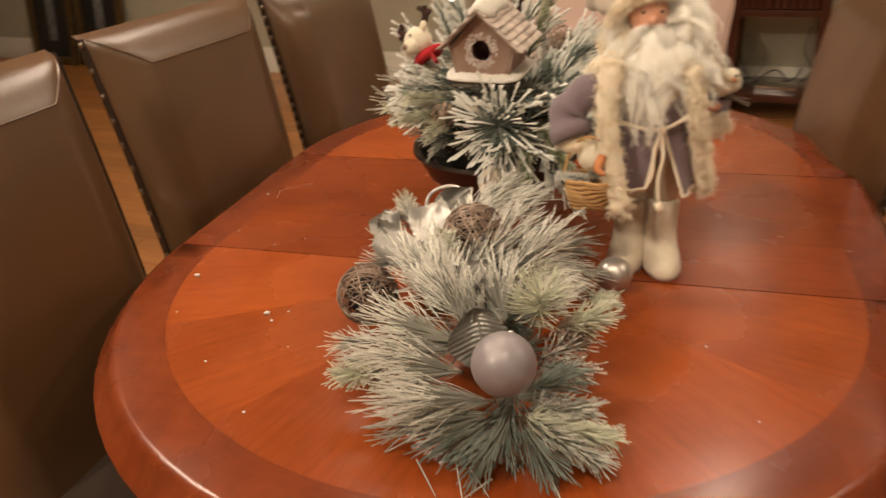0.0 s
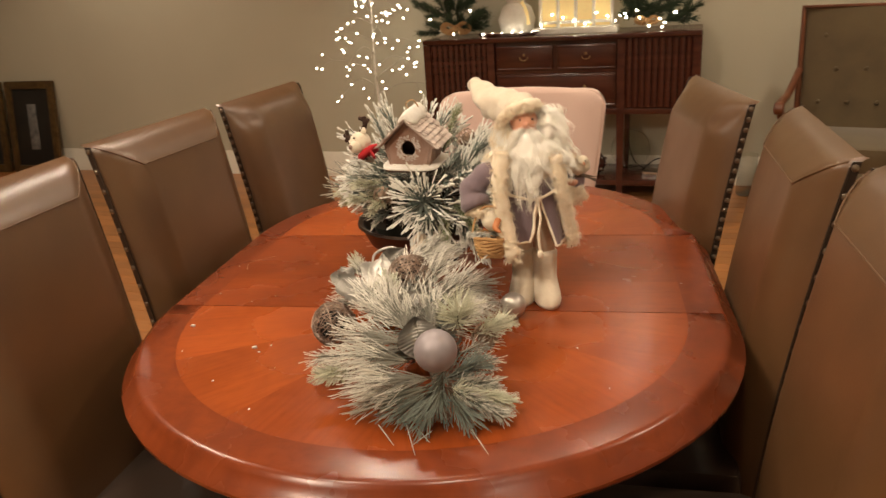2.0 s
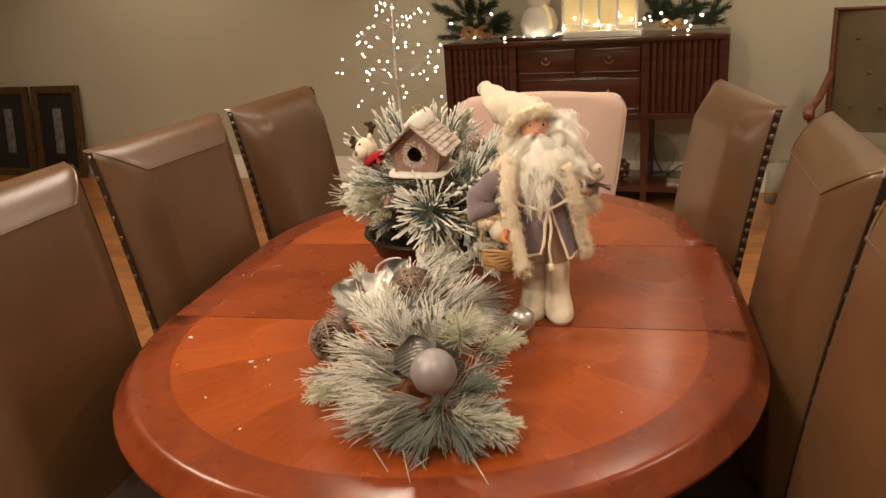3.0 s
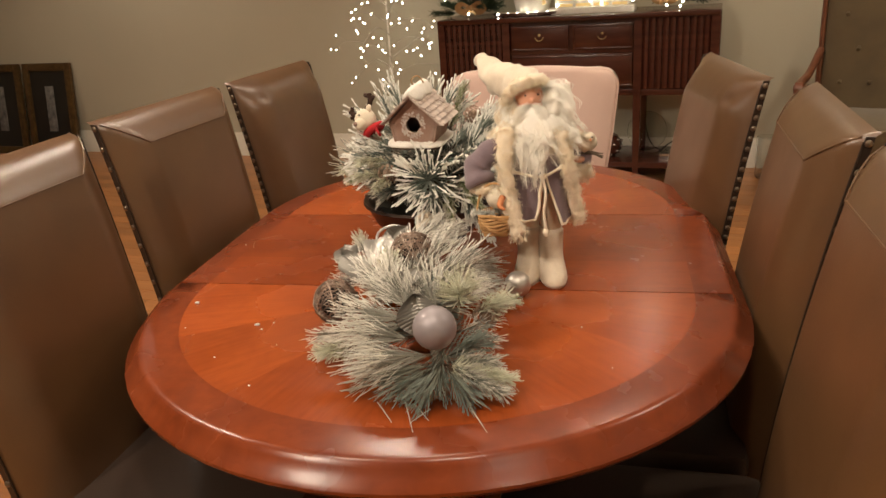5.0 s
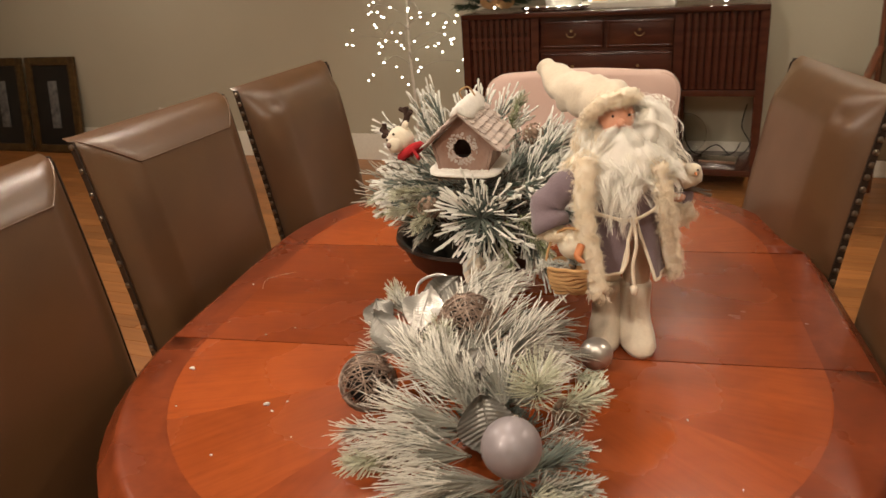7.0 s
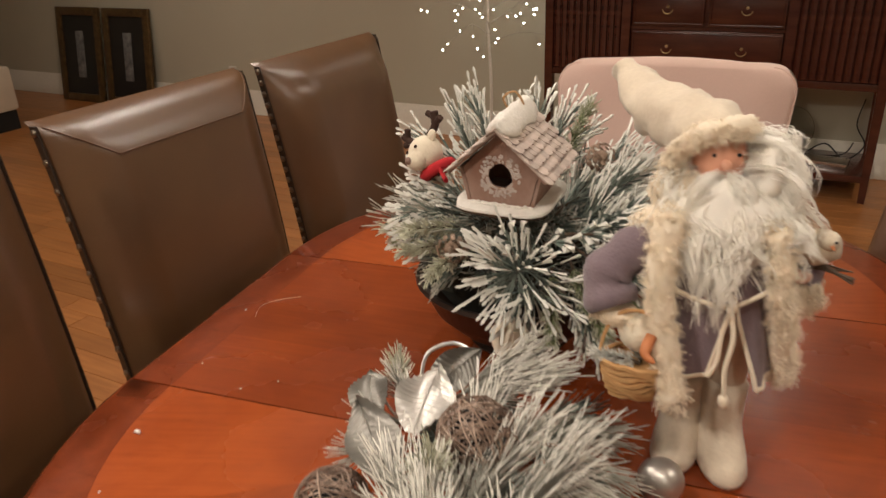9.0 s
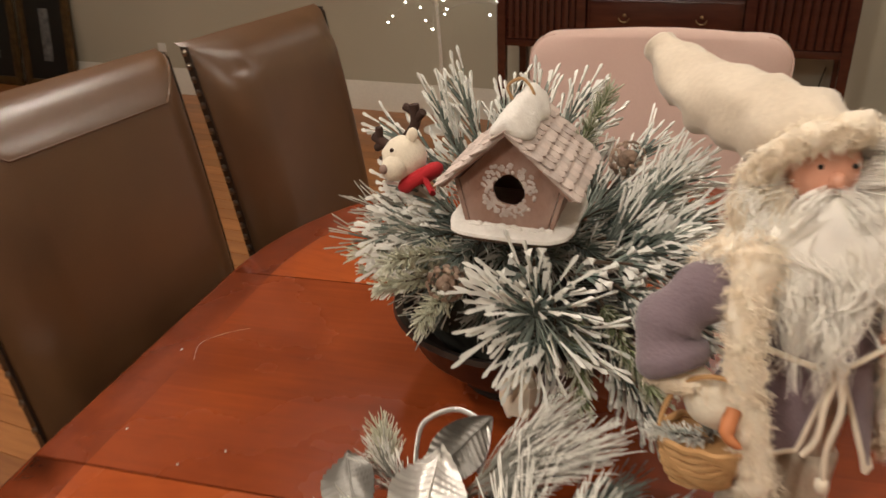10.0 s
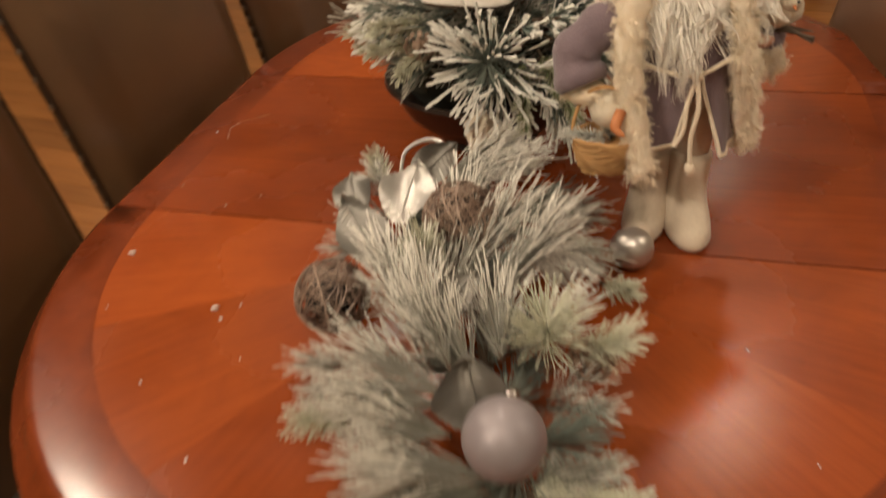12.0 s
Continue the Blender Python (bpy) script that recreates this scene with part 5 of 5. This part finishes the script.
# soft tall hat that falls back to a blunt tip
path = smooth_path([(0.206, 0.062, 1.120), (0.192, 0.084, 1.128), (0.163, 0.126, 1.130), (0.130, 0.178, 1.134), (0.103, 0.222, 1.148), (0.086, 0.249, 1.163)], 5)
rad = [0.030 + 0.0045 * math.sin(math.pi * min(1.0, k / 12)) if k < 7 else 0.0345 - 0.0155 * ((k - 7) / 16) ** 1.25 for k in range(24)] + [0.0155, 0.007]
n0 = len(g.v)
g.tube(path, rad[:len(path)], 24, 0)
for i in range(n0, len(g.v)):
    v = Vector(g.v[i])
    crease = 0.004 * math.sin(70 * (v.x + 0.6 * v.z)) * max(0.0, 1 - abs(v.y - 0.14) / 0.06)
    g.v[i] = tuple(v + Vector((1, 1, 1)) * 0.006 * noise.noise(v * 38) + Vector((0.4, 0, 1)) * (0.003 * noise.noise(v * 90) + crease))
# uneven fur brim, thicker over the temple
BRIM = [(0.164, 0.066, 1.090), (0.161, 0.050, 1.108), (0.170, 0.039, 1.127), (0.188, 0.034, 1.1405), (0.206, 0.035, 1.146), (0.220, 0.044, 1.146), (0.225, 0.064, 1.139)]
wool(BRIM, 0.0145, 700, 0.007)
solid("bearded_doll", g, [WOOL, FUR, BEARD, COAT, SKIN, DARK], (0, 0, 0), "bearded winter doll in cream hat, mauve coat and wool boots", "doll", smooth=70)

# ---- basket on the doll's arm ----
WICKER = material("wicker", (0.52, 0.31, 0.13), 0.7, colour2=(0.42, 0.23, 0.085), scale=40, bump=0.3, vary=0.15, island=True)
ORANGE = material("orange_bill", (0.55, 0.20, 0.07), 0.6, scale=30)
BRUSH = material("frosted_bristle", (0.30, 0.33, 0.30), 0.8, colour2=(0.62, 0.63, 0.60), scale=60, vary=0.3, island=True)
bk = thing("wicker_basket", (0.142, -0.012, 0.878), "small wicker basket hanging from the doll's arm", "basket")
for i in range(8):
    z = 0.002 + 0.0052 * i
    r = 0.020 + 0.010 * math.sin(min(1, (i + 0.5) / 5) * math.pi / 2)
    pts = [((r + 0.0012 * math.sin(9 * t + i * 2)) * math.cos(t), (r + 0.0012 * math.sin(9 * t + i * 2)) * math.sin(t) * 0.85, z + 0.002 * math.sin(3 * t + i)) for t in [k * math.tau / 36 for k in range(36)]]
    part("wicker_strand", Shape().tube(pts, 0.0031, 6, closed=True), WICKER, bk)
part("lining", Shape().lathe([(0.018, 0.001), (0.026, 0.016), (0.028, 0.036), (0.02, 0.033), (0.004, 0.03)], k=20, squash=(1, 0.85, 1)), WICKER, bk)
part("handle", Shape().tube([(0.034 * math.cos(t), -0.004 + 0.004 * math.sin(3 * t), 0.036 + 0.062 * math.sin(t)) for t in [math.pi * k / 24 for k in range(25)]], 0.0021, 6), WICKER, bk)
tr = spray(rng, (0.006, 0.006, 0.03), (0.0, 0.1, 1), 0.042, 260, 0.014, 80, 0.0006, bend=0.02)
part("bottle_brush_tree", tr, [BARK, BRUSH, BRUSH], bk)
tr = spray(rng, (0.006, 0.0, 0.034), (-1, -0.12, 0.22), 0.044, 260, 0.012, 75, 0.0006, bend=0.02)
part("bottle_brush_tree", tr, [BARK, BRUSH, FLOCK], bk)
bird = Shape().ball((0.006, 0.004, 0.068), (0.024, 0.02, 0.021), 16, 0, lump=0.003, freq=90)
bird.tube(smooth_path([(0.016, -0.012, 0.074), (0.012, -0.026, 0.062), (0.022, -0.032, 0.056)]), [0.006] * 6 + [0.005, 0.0045, 0.004, 0.0035, 0.003, 0.002, 0.001], 8, 1)
solid("bird_figure", bird, [FELT, ORANGE], (0.142, -0.012, 0.878), "plain cream bird figure with orange bill in a basket", "figurine", smooth=60)
b2 = Shape().ball((0, 0, 0), (0.020, 0.017, 0.018), 16, 0, lump=0.003, freq=120)
b2.ball((0.006, -0.01, 0.011), (0.011, 0.010, 0.010), 12, 0)
b2.ball((0.011, -0.0185, 0.013), 0.0016, 6, 2)
b2.tube([(0.008, -0.018, 0.009), (0.010, -0.025, 0.007)], [0.0025, 0.0004], 6, 1)
solid("bird_figure", b2, [FELT, ORANGE, DARK], (0.302, 0.054, 1.030), "plain cream bird figure on the doll's hand", "figurine", smooth=60)
nest = thing("twig_bundle", (0.302, 0.048, 1.010), "bundle of dark twigs under a small bird", "twigs")
for i in range(9):
    a = rng.uniform(-0.5, 0.5)
    v = Vector((math.cos(a), math.sin(a) - 0.3, rng.uniform(-0.1, 0.05))) * 0.032
    part("twig", Shape().tube([-v * 0.6, Vector((0, 0, 0.001 * i)), v], [0.0018, 0.0018, 0.0008], 5), BARK, nest)

# ---- frosted pine swag lying on the table ----
LILAC = material("matte_lilac_ball", (0.31, 0.275, 0.29), 0.45, 0.25, colour2=(0.27, 0.24, 0.255), scale=12, bump=0.05, coat=0.1)
PEARL = material("frosted_silver_ball", (0.62, 0.59, 0.55), 0.34, 0.75, colour2=(0.52, 0.49, 0.45), scale=14)
LEAF = material("pewter_leaf", (0.31, 0.295, 0.265), 0.42, 0.55, colour2=(0.21, 0.20, 0.18), scale=30, bump=0.15)
LEAF_BRIGHT = material("silver_leaf", (0.74, 0.72, 0.68), 0.36, 0.7, colour2=(0.62, 0.60, 0.56), scale=25, bump=0.15)
RATTAN = material("frosted_rattan", (0.10, 0.055, 0.038), 0.4, colour2=(0.36, 0.27, 0.21), scale=60, vary=0.35, island=True)
rng = random.Random(77)
ASH_NEEDLE = material("ash_grey_needle", (0.20, 0.195, 0.16), 0.75, colour2=(0.33, 0.32, 0.28), scale=40, vary=0.25, island=True)
FROST = material("frosted_tip", (0.54, 0.52, 0.46), 0.8, colour2=(0.70, 0.68, 0.61), scale=30, vary=0.15, island=True)
GREEN_NEEDLE = material("grey_green_needle", (0.13, 0.14, 0.11), 0.75, colour2=(0.22, 0.225, 0.185), scale=40, vary=0.3, island=True)
swag = thing("pine_swag", (0, 0, TOP), "frosted artificial pine swag with ornaments lying on the table", "swag")


def sw(x, y, z, way, ln, count, needle, spread, kind, radius=0.00085, clump=0.35, **more):
    s = spray(rng, (x, y, z - TOP - 0.012), way, ln * 0.80, int(count * 1.35), needle * 0.80, spread, radius * 0.74, clump=clump, **more)
    mats = {"frost": [BARK, GREEN_NEEDLE, GREY_NEEDLE], "white": [BARK, ASH_NEEDLE, FROST], "pale": [BARK, PALE, PALE], "green": [BARK, GREEN_NEEDLE, NEEDLE], "cedar": [BARK, CEDAR, PALE]}[kind]
    part("pine_sprig", s, mats, swag)


part("stem", Shape().tube(smooth_path([(0.12, -0.42, 0.03), (0.07, -0.28, 0.04), (0.02, -0.14, 0.045), (-0.03, 0.0, 0.045)]), 0.006, 8), BARK, swag)
# long-needled brushes: from the base to the tip of the needles
def brush(base, tip, count, needle, spread, kind, radius=0.00055, clump=0.45, **more):
    a, b = Vector(base), Vector(tip)
    s = spray(rng, a - Vector((0, 0, TOP)), b - a, max(0.02, (b - a).length - 0.85 * needle), count, needle, spread, radius, bend=0.04, clump=clump, first=0.0, **more)
    mats = {"frost": [BARK, GREEN_NEEDLE, GREY_NEEDLE], "white": [BARK, ASH_NEEDLE, FROST], "pale": [BARK, PALE, PALE], "green": [BARK, GREEN_NEEDLE, NEEDLE]}[kind]
    part("pine_sprig", s, mats, swag)


BRUSHES = [((0.110, -0.365, 0.832), (0.104, -0.425, 0.775), 150, 0.045, 50, "green"),
           ((-0.035, -0.060, 0.862), (0.085, 0.015, 0.886), 230, 0.085, 19, "white"), ((-0.035, -0.055, 0.864), (0.045, 0.040, 0.898), 150, 0.085, 17, "white"),
           ((0.025, -0.245, 0.868), (0.067, -0.065, 0.900), 130, 0.105, 20, "white"), ((0.020, -0.250, 0.870), (0.010, -0.060, 0.905), 110, 0.10, 20, "white"), ((0.055, -0.235, 0.862), (0.125, -0.085, 0.880), 120, 0.10, 20, "white"),
           ((0.015, -0.305, 0.868), (-0.070, -0.160, 0.888), 120, 0.09, 22, "white"), ((0.020, -0.305, 0.872), (-0.018, -0.180, 0.910), 100, 0.085, 24, "white"),
           ((0.055, -0.350, 0.868), (-0.076, -0.294, 0.858), 120, 0.09, 22, "white"), ((0.050, -0.355, 0.862), (-0.066, -0.338, 0.832), 130, 0.085, 22, "white"),
           ((0.050, -0.330, 0.874), (0.000, -0.250, 0.915), 90, 0.075, 30, "white"),
           ((0.098, -0.398, 0.838), (-0.045, -0.380, 0.812), 120, 0.095, 20, "white"), ((0.095, -0.400, 0.824), (-0.035, -0.398, 0.785), 130, 0.085, 20, "frost"), ((0.090, -0.400, 0.812), (0.012, -0.408, 0.778), 90, 0.06, 26, "green"),
           ((0.050, -0.075, 0.838), (0.160, -0.075, 0.792), 170, 0.075, 24, "frost"), ((0.045, -0.065, 0.838), (0.148, 0.005, 0.812), 170, 0.08, 22, "frost"), ((0.035, -0.050, 0.830), (0.105, 0.050, 0.805), 140, 0.075, 24, "green"), ((0.060, -0.110, 0.845), (0.140, -0.130, 0.815), 120, 0.07, 26, "white"),
           ((0.125, -0.310, 0.830), (0.190, -0.235, 0.822), 70, 0.032, 46, "white"), ((0.125, -0.310, 0.822), (0.186, -0.280, 0.795), 70, 0.032, 46, "white"),
           ((-0.060, -0.275, 0.805), (-0.142, -0.264, 0.786), 120, 0.04, 34, "white"), ((-0.055, -0.290, 0.800), (-0.120, -0.310, 0.780), 100, 0.04, 34, "white"),
           ((0.112, -0.390, 0.818), (0.074, -0.440, 0.768), 120, 0.045, 30, "green"), ((0.120, -0.392, 0.815), (0.167, -0.420, 0.768), 110, 0.045, 32, "green"), ((0.110, -0.380, 0.820), (0.045, -0.415, 0.772), 110, 0.05, 34, "green"),
           ((-0.080, -0.060, 0.842), (-0.135, -0.010, 0.862), 110, 0.04, 40, "white"), ((-0.085, -0.080, 0.835), (-0.160, -0.070, 0.835), 110, 0.045, 34, "white"), ((-0.085, -0.105, 0.825), (-0.158, -0.125, 0.815), 100, 0.04, 36, "white")]
BRUSHES += [((0.070, -0.330, 0.868), (0.010, -0.265, 0.885), 120, 0.075, 34, "white"), ((0.085, -0.300, 0.862), (0.060, -0.225, 0.895), 110, 0.075, 34, "white"), ((0.060, -0.375, 0.850), (-0.030, -0.360, 0.845), 120, 0.075, 28, "white"),
            ((0.080, -0.395, 0.836), (-0.020, -0.400, 0.815), 120, 0.075, 26, "white"), ((0.090, -0.285, 0.855), (0.150, -0.200, 0.850), 110, 0.07, 30, "white"), ((0.030, -0.250, 0.862), (-0.045, -0.215, 0.880), 120, 0.075, 30, "white")]
for base, tip, count, needle, spread, kind in BRUSHES:
    brush(base, tip, count, needle, spread, kind)
# short pale-green bursts and the flat fir frond
sw(0.118, -0.275, 0.872, (0.15, -0.15, 0.9), 0.035, 130, 0.055, 78, "pale", 0.0008)
sw(0.140, -0.262, 0.850, (0.8, 0.1, 0.35), 0.055, 130, 0.04, 55, "pale", 0.0008)
sw(-0.012, -0.205, 0.882, (0.0, 0.0, 0.9), 0.04, 120, 0.036, 70, "pale", 0.0008)
sw(-0.110, -0.020, 0.852, (-0.5, 0.5, 0.5), 0.04, 120, 0.03, 60, "pale", 0.0008)
sw(-0.030, -0.335, 0.82, (-0.8, -0.3, 0.1), 0.06, 150, 0.03, 60, "pale", 0.0009)
sw(0.150, -0.100, 0.80, (0.75, -0.3, -0.02), 0.05, 150, 0.025, 60, "pale", 0.0008)
sw(0.115, -0.392, 0.832, (0.92, 0.28, -0.40), 0.125, 460, 0.028, 58, "pale", 0.0007, bend=0.04)
sw(0.120, -0.392, 0.828, (0.85, 0.0, -0.42), 0.10, 300, 0.03, 52, "frost", 0.0008, bend=0.05)
sw(0.120, -0.385, 0.832, (0.75, 0.5, -0.25), 0.085, 200, 0.035, 50, "frost", 0.0008)
# dark inner twigs that fill the swag low down
for k in range(13):
    u = rng.random()
    sw(0.10 - 0.14 * u, -0.36 + 0.33 * u, 0.812, (rng.uniform(-1, 1), rng.uniform(-0.5, 0.8), rng.uniform(-0.1, 0.2)), 0.07, 100, 0.06, 42, "green", 0.0009)
# stray needles lying on the table before the swag
for x0, y0, x1, y1 in ((0.06, -0.415, 0.085, -0.475), (0.075, -0.42, 0.10, -0.445), (0.155, -0.42, 0.185, -0.465), (0.02, -0.42, 0.05, -0.455), (0.10, -0.43, 0.075, -0.455)):
    part("fallen_needle", Shape().tube([(x0, y0, 0.010), ((x0 + x1) / 2, (y0 + y1) / 2, 0.006), (x1, y1, 0.0012)], [0.0008, 0.0008, 0.0004], 5), GREY_NEEDLE, swag)
pine_cone(swag, (0.155, -0.255, 0.83 - TOP), 0.019, (60, 20, 0))
pine_cone(swag, (-0.045, -0.33, 0.80 - TOP), 0.02, (80, 0, 40))


def leaf(name, at, length, width, mat, label, cup=0.25):
    """A broad leaf with a raised midrib, side veins and turned-up edges."""
    s = Shape()
    nu, nv = 48, 12
    grid = []
    for i in range(nu + 1):
        u = i / nu
        w = width * (math.sin(math.pi * min(1, 0.04 + u * 0.96)) ** 0.75) * (1.05 - 0.25 * u)
        for j in range(nv + 1):
            v = 2 * j / nv - 1
            z = cup * width * v * v - 0.12 * length * (u - 0.4) ** 2 + 0.0017 * math.sin(80 * (u - 0.34 * abs(v))) * min(1, 4 * abs(v))
            z += 0.0022 * math.exp(-(v * 5) ** 2) + 0.006 * math.sin(7 * u + 2.2 * v + 40 * length) * v
            grid.append((v * w, u * length, z))
    quads = [(i * (nv + 1) + j, i * (nv + 1) + j + 1, (i + 1) * (nv + 1) + j + 1, (i + 1) * (nv + 1) + j) for i in range(nu) for j in range(nv)]
    n = len(grid)
    s.add(grid + [(x, y, z - 0.0007) for x, y, z in grid], quads + [tuple(n + q for q in reversed(f)) for f in quads])
    lf = part(name, s, mat, swag, label, at=at, smooth=180)
    part("midrib", Shape().tube([(0, i / 12 * length, 0.0026 - 0.12 * length * (i / 12 - 0.4) ** 2) for i in range(13)], [0.0016 - 0.00009 * i for i in range(13)], 5), mat, lf)
    return lf


leaf("broad_leaf", pose(-0.054, -0.192, 0.096, 8, -12, 38), 0.118, 0.030, LEAF, "pewter magnolia leaf")
leaf("broad_leaf", pose(-0.058, -0.126, 0.104, 8, 8, 5), 0.100, 0.033, LEAF_BRIGHT, "bright silver magnolia leaf")
leaf("broad_leaf", pose(-0.120, -0.085, 0.080, 16, -20, 22), 0.070, 0.026, LEAF, "pewter magnolia leaf")
leaf("broad_leaf", pose(0.082, -0.362, 0.090, 66, -10, 12), 0.062, 0.034, LEAF, "pewter magnolia leaf behind the ball", cup=0.5)
leaf("broad_leaf", pose(-0.075, -0.03, 0.088, 34, 38, -20), 0.075, 0.024, LEAF, "pewter magnolia leaf within a ribbon loop")
leaf("broad_leaf", pose(0.02, -0.29, 0.11, 35, 10, -30), 0.07, 0.02, LEAF, "pewter magnolia leaf")
part("ribbon_loop", Shape().tube(smooth_path([(-0.090, -0.02, 0.092), (-0.090, 0.008, 0.112), (-0.062, 0.024, 0.120), (-0.032, 0.012, 0.110), (-0.035, -0.015, 0.086)]), 0.0024, 8, flat=0.5), LEAF_BRIGHT, swag, "silver ribbon loop")
part("wool_tuft", Shape().ball((-0.015, 0.085, 0.10), (0.02, 0.018, 0.03), 12, lump=0.012, freq=90), FUR, swag)


def rattan_ball(at, r):
    s = thing("rattan_ball", at, "frosted brown rattan ball nested in the pine swag", "ornament", "rattan balls")
    part("core", Shape().ball((0, 0, 0), r * 0.72, 16), DARK, s)
    for k in range(52):
        ax = Vector((rng.gauss(0, 1), rng.gauss(0, 1), rng.gauss(0, 1))).normalized()
        a, b = ax.orthogonal().normalized(), None
        b = ax.cross(a)
        off = rng.uniform(-0.45, 0.45) * r
        rr = math.sqrt(r * r - off * off) * rng.uniform(0.93, 1.03)
        pts = [tuple(ax * off + rr * (a * math.cos(t) + b * math.sin(t))) for t in [j * math.tau / 20 for j in range(20)]]
        part("rattan_strand", Shape().tube(pts, rng.uniform(0.0006, 0.0011), 4, closed=True), RATTAN, s)
    return s


rattan_ball((-0.110, -0.205, 0.824), 0.038)
rattan_ball((0.016, -0.146, 0.890), 0.038)
big = thing("ornament", (0.106, -0.392, 0.878), "matte lilac-grey ball ornament resting on the swag", "ornament", "ball ornaments")
part("ball", Shape().ball((0, 0, 0), 0.031, 32), LILAC, big, smooth=180)
part("cap", Shape().lathe([(0.006, 0.031), (0.006, 0.036), (0.003, 0.038)], k=12, turn=Euler((radians(-70), 0, 0)).to_matrix()), SILVER, big)
small = thing("ornament", (0.180, -0.030, TOP + 0.0245), "small shiny silver ball ornament lying on the table", "ornament", "ball ornaments")
part("ball", Shape().ball((0, 0, 0), 0.0245, 28), PEARL, small, smooth=180)
part("cap", Shape().lathe([(0.005, 0.0235), (0.005, 0.028), (0.002, 0.029)], k=12, turn=Euler((radians(80), 0, radians(-60))).to_matrix()), SILVER, small)

# ---- crumbs and fibres on the table top ----
for x, y, r in ((-0.44, -0.10, 0.0055), (-0.276, -0.181, 0.005), (-0.262, -0.196, 0.0025), (-0.489, 0.218, 0.0022), (-0.25, -0.17, 0.002), (-0.30, -0.30, 0.002), (0.30, -0.15, 0.0022), (-0.37, 0.02, 0.0018), (-0.33, 0.05, 0.0016),
                (-0.21, -0.25, 0.0018), (0.35, -0.28, 0.0016), (-0.46, 0.06, 0.0016), (-0.2, -0.38, 0.002), (-0.41, -0.2, 0.0015)):
    s = Shape().ball((0, 0, r * 0.45), (r, r * rng.uniform(0.5, 0.9), r * 0.5), 8, lump=r * 0.3, freq=300, turn=Matrix.Rotation(rng.random() * 3, 3, "Z"))
    solid("flake", s, SNOW, (x, y, TOP + 0.0002), "tiny white flake of flocking on the table", "flake", "flakes of flocking")
for pts in ([(-0.46, 0.20, 0), (-0.47, 0.235, 0.002), (-0.45, 0.265, 0.001), (-0.425, 0.285, 0)],):
    solid("fibre", Shape().tube(smooth_path(pts), 0.00018, 5), FUR, (0, 0, TOP + 0.0008), "thin pale fibre fallen on the table", "fibre", "fibres")

# ---- oak floor boards ----
rng = random.Random(4)
near, far = 0, Shape()
BOARD, row = 0.092, 0
shapes = {}
y = Y0
while y < 0:
    x = X0 + rng.uniform(-1.2, 0)
    while x < X1:
        ln = rng.choice((0.9, 1.2, 1.5, 1.8))
        a, b = max(x, X0), min(x + ln, X1)
        x += ln
        if b - a < 0.05:
            continue
        w = ROOM @ Vector(((a + b) / 2, y + BOARD / 2, 0))
        close = near < 290 and (-2.6 < w.x < -0.3 or 0.4 < w.x < 1.9) and -1.0 < w.y < 3.6
        lo, hi = (a + 0.0007, y + 0.0007), (b - 0.0007, min(y + BOARD, 0) - 0.0007)
        if close:
            near += 1
            key = (round(b - a, 4), round(hi[1] - lo[1], 4))
            if key not in shapes:
                L, Wd = hi[0] - lo[0], hi[1] - lo[1]
                shapes[key] = mesh_of("floor_board", Shape().rings([[(0.001, 0.001, 0), (L - 0.001, 0.001, 0), (L - 0.001, Wd - 0.001, 0), (0.001, Wd - 0.001, 0)][::1], [(0, 0, -0.002), (L, 0, -0.002), (L, Wd, -0.002), (0, Wd, -0.002)], [(0, 0, -0.012), (L, 0, -0.012), (L, Wd, -0.012), (0, Wd, -0.012)]][::-1]), OAK)
            part("floor_board", shapes[key], OAK, floor, at=(lo[0], lo[1], 0))
        else:
            far.box((lo[0], lo[1], -0.012), (hi[0], hi[1], 0))
    y += BOARD
OAK_FAR = material("oak_floor_rest", (0.37, 0.155, 0.043), 0.32, colour2=(0.26, 0.098, 0.026), scale=7, stretch=(0.5, 6, 1), bump=0.05, vary=0.2, distort=0.5, island=True)
tagged(part("floor_boards", far, OAK_FAR, floor), kind="stuff")
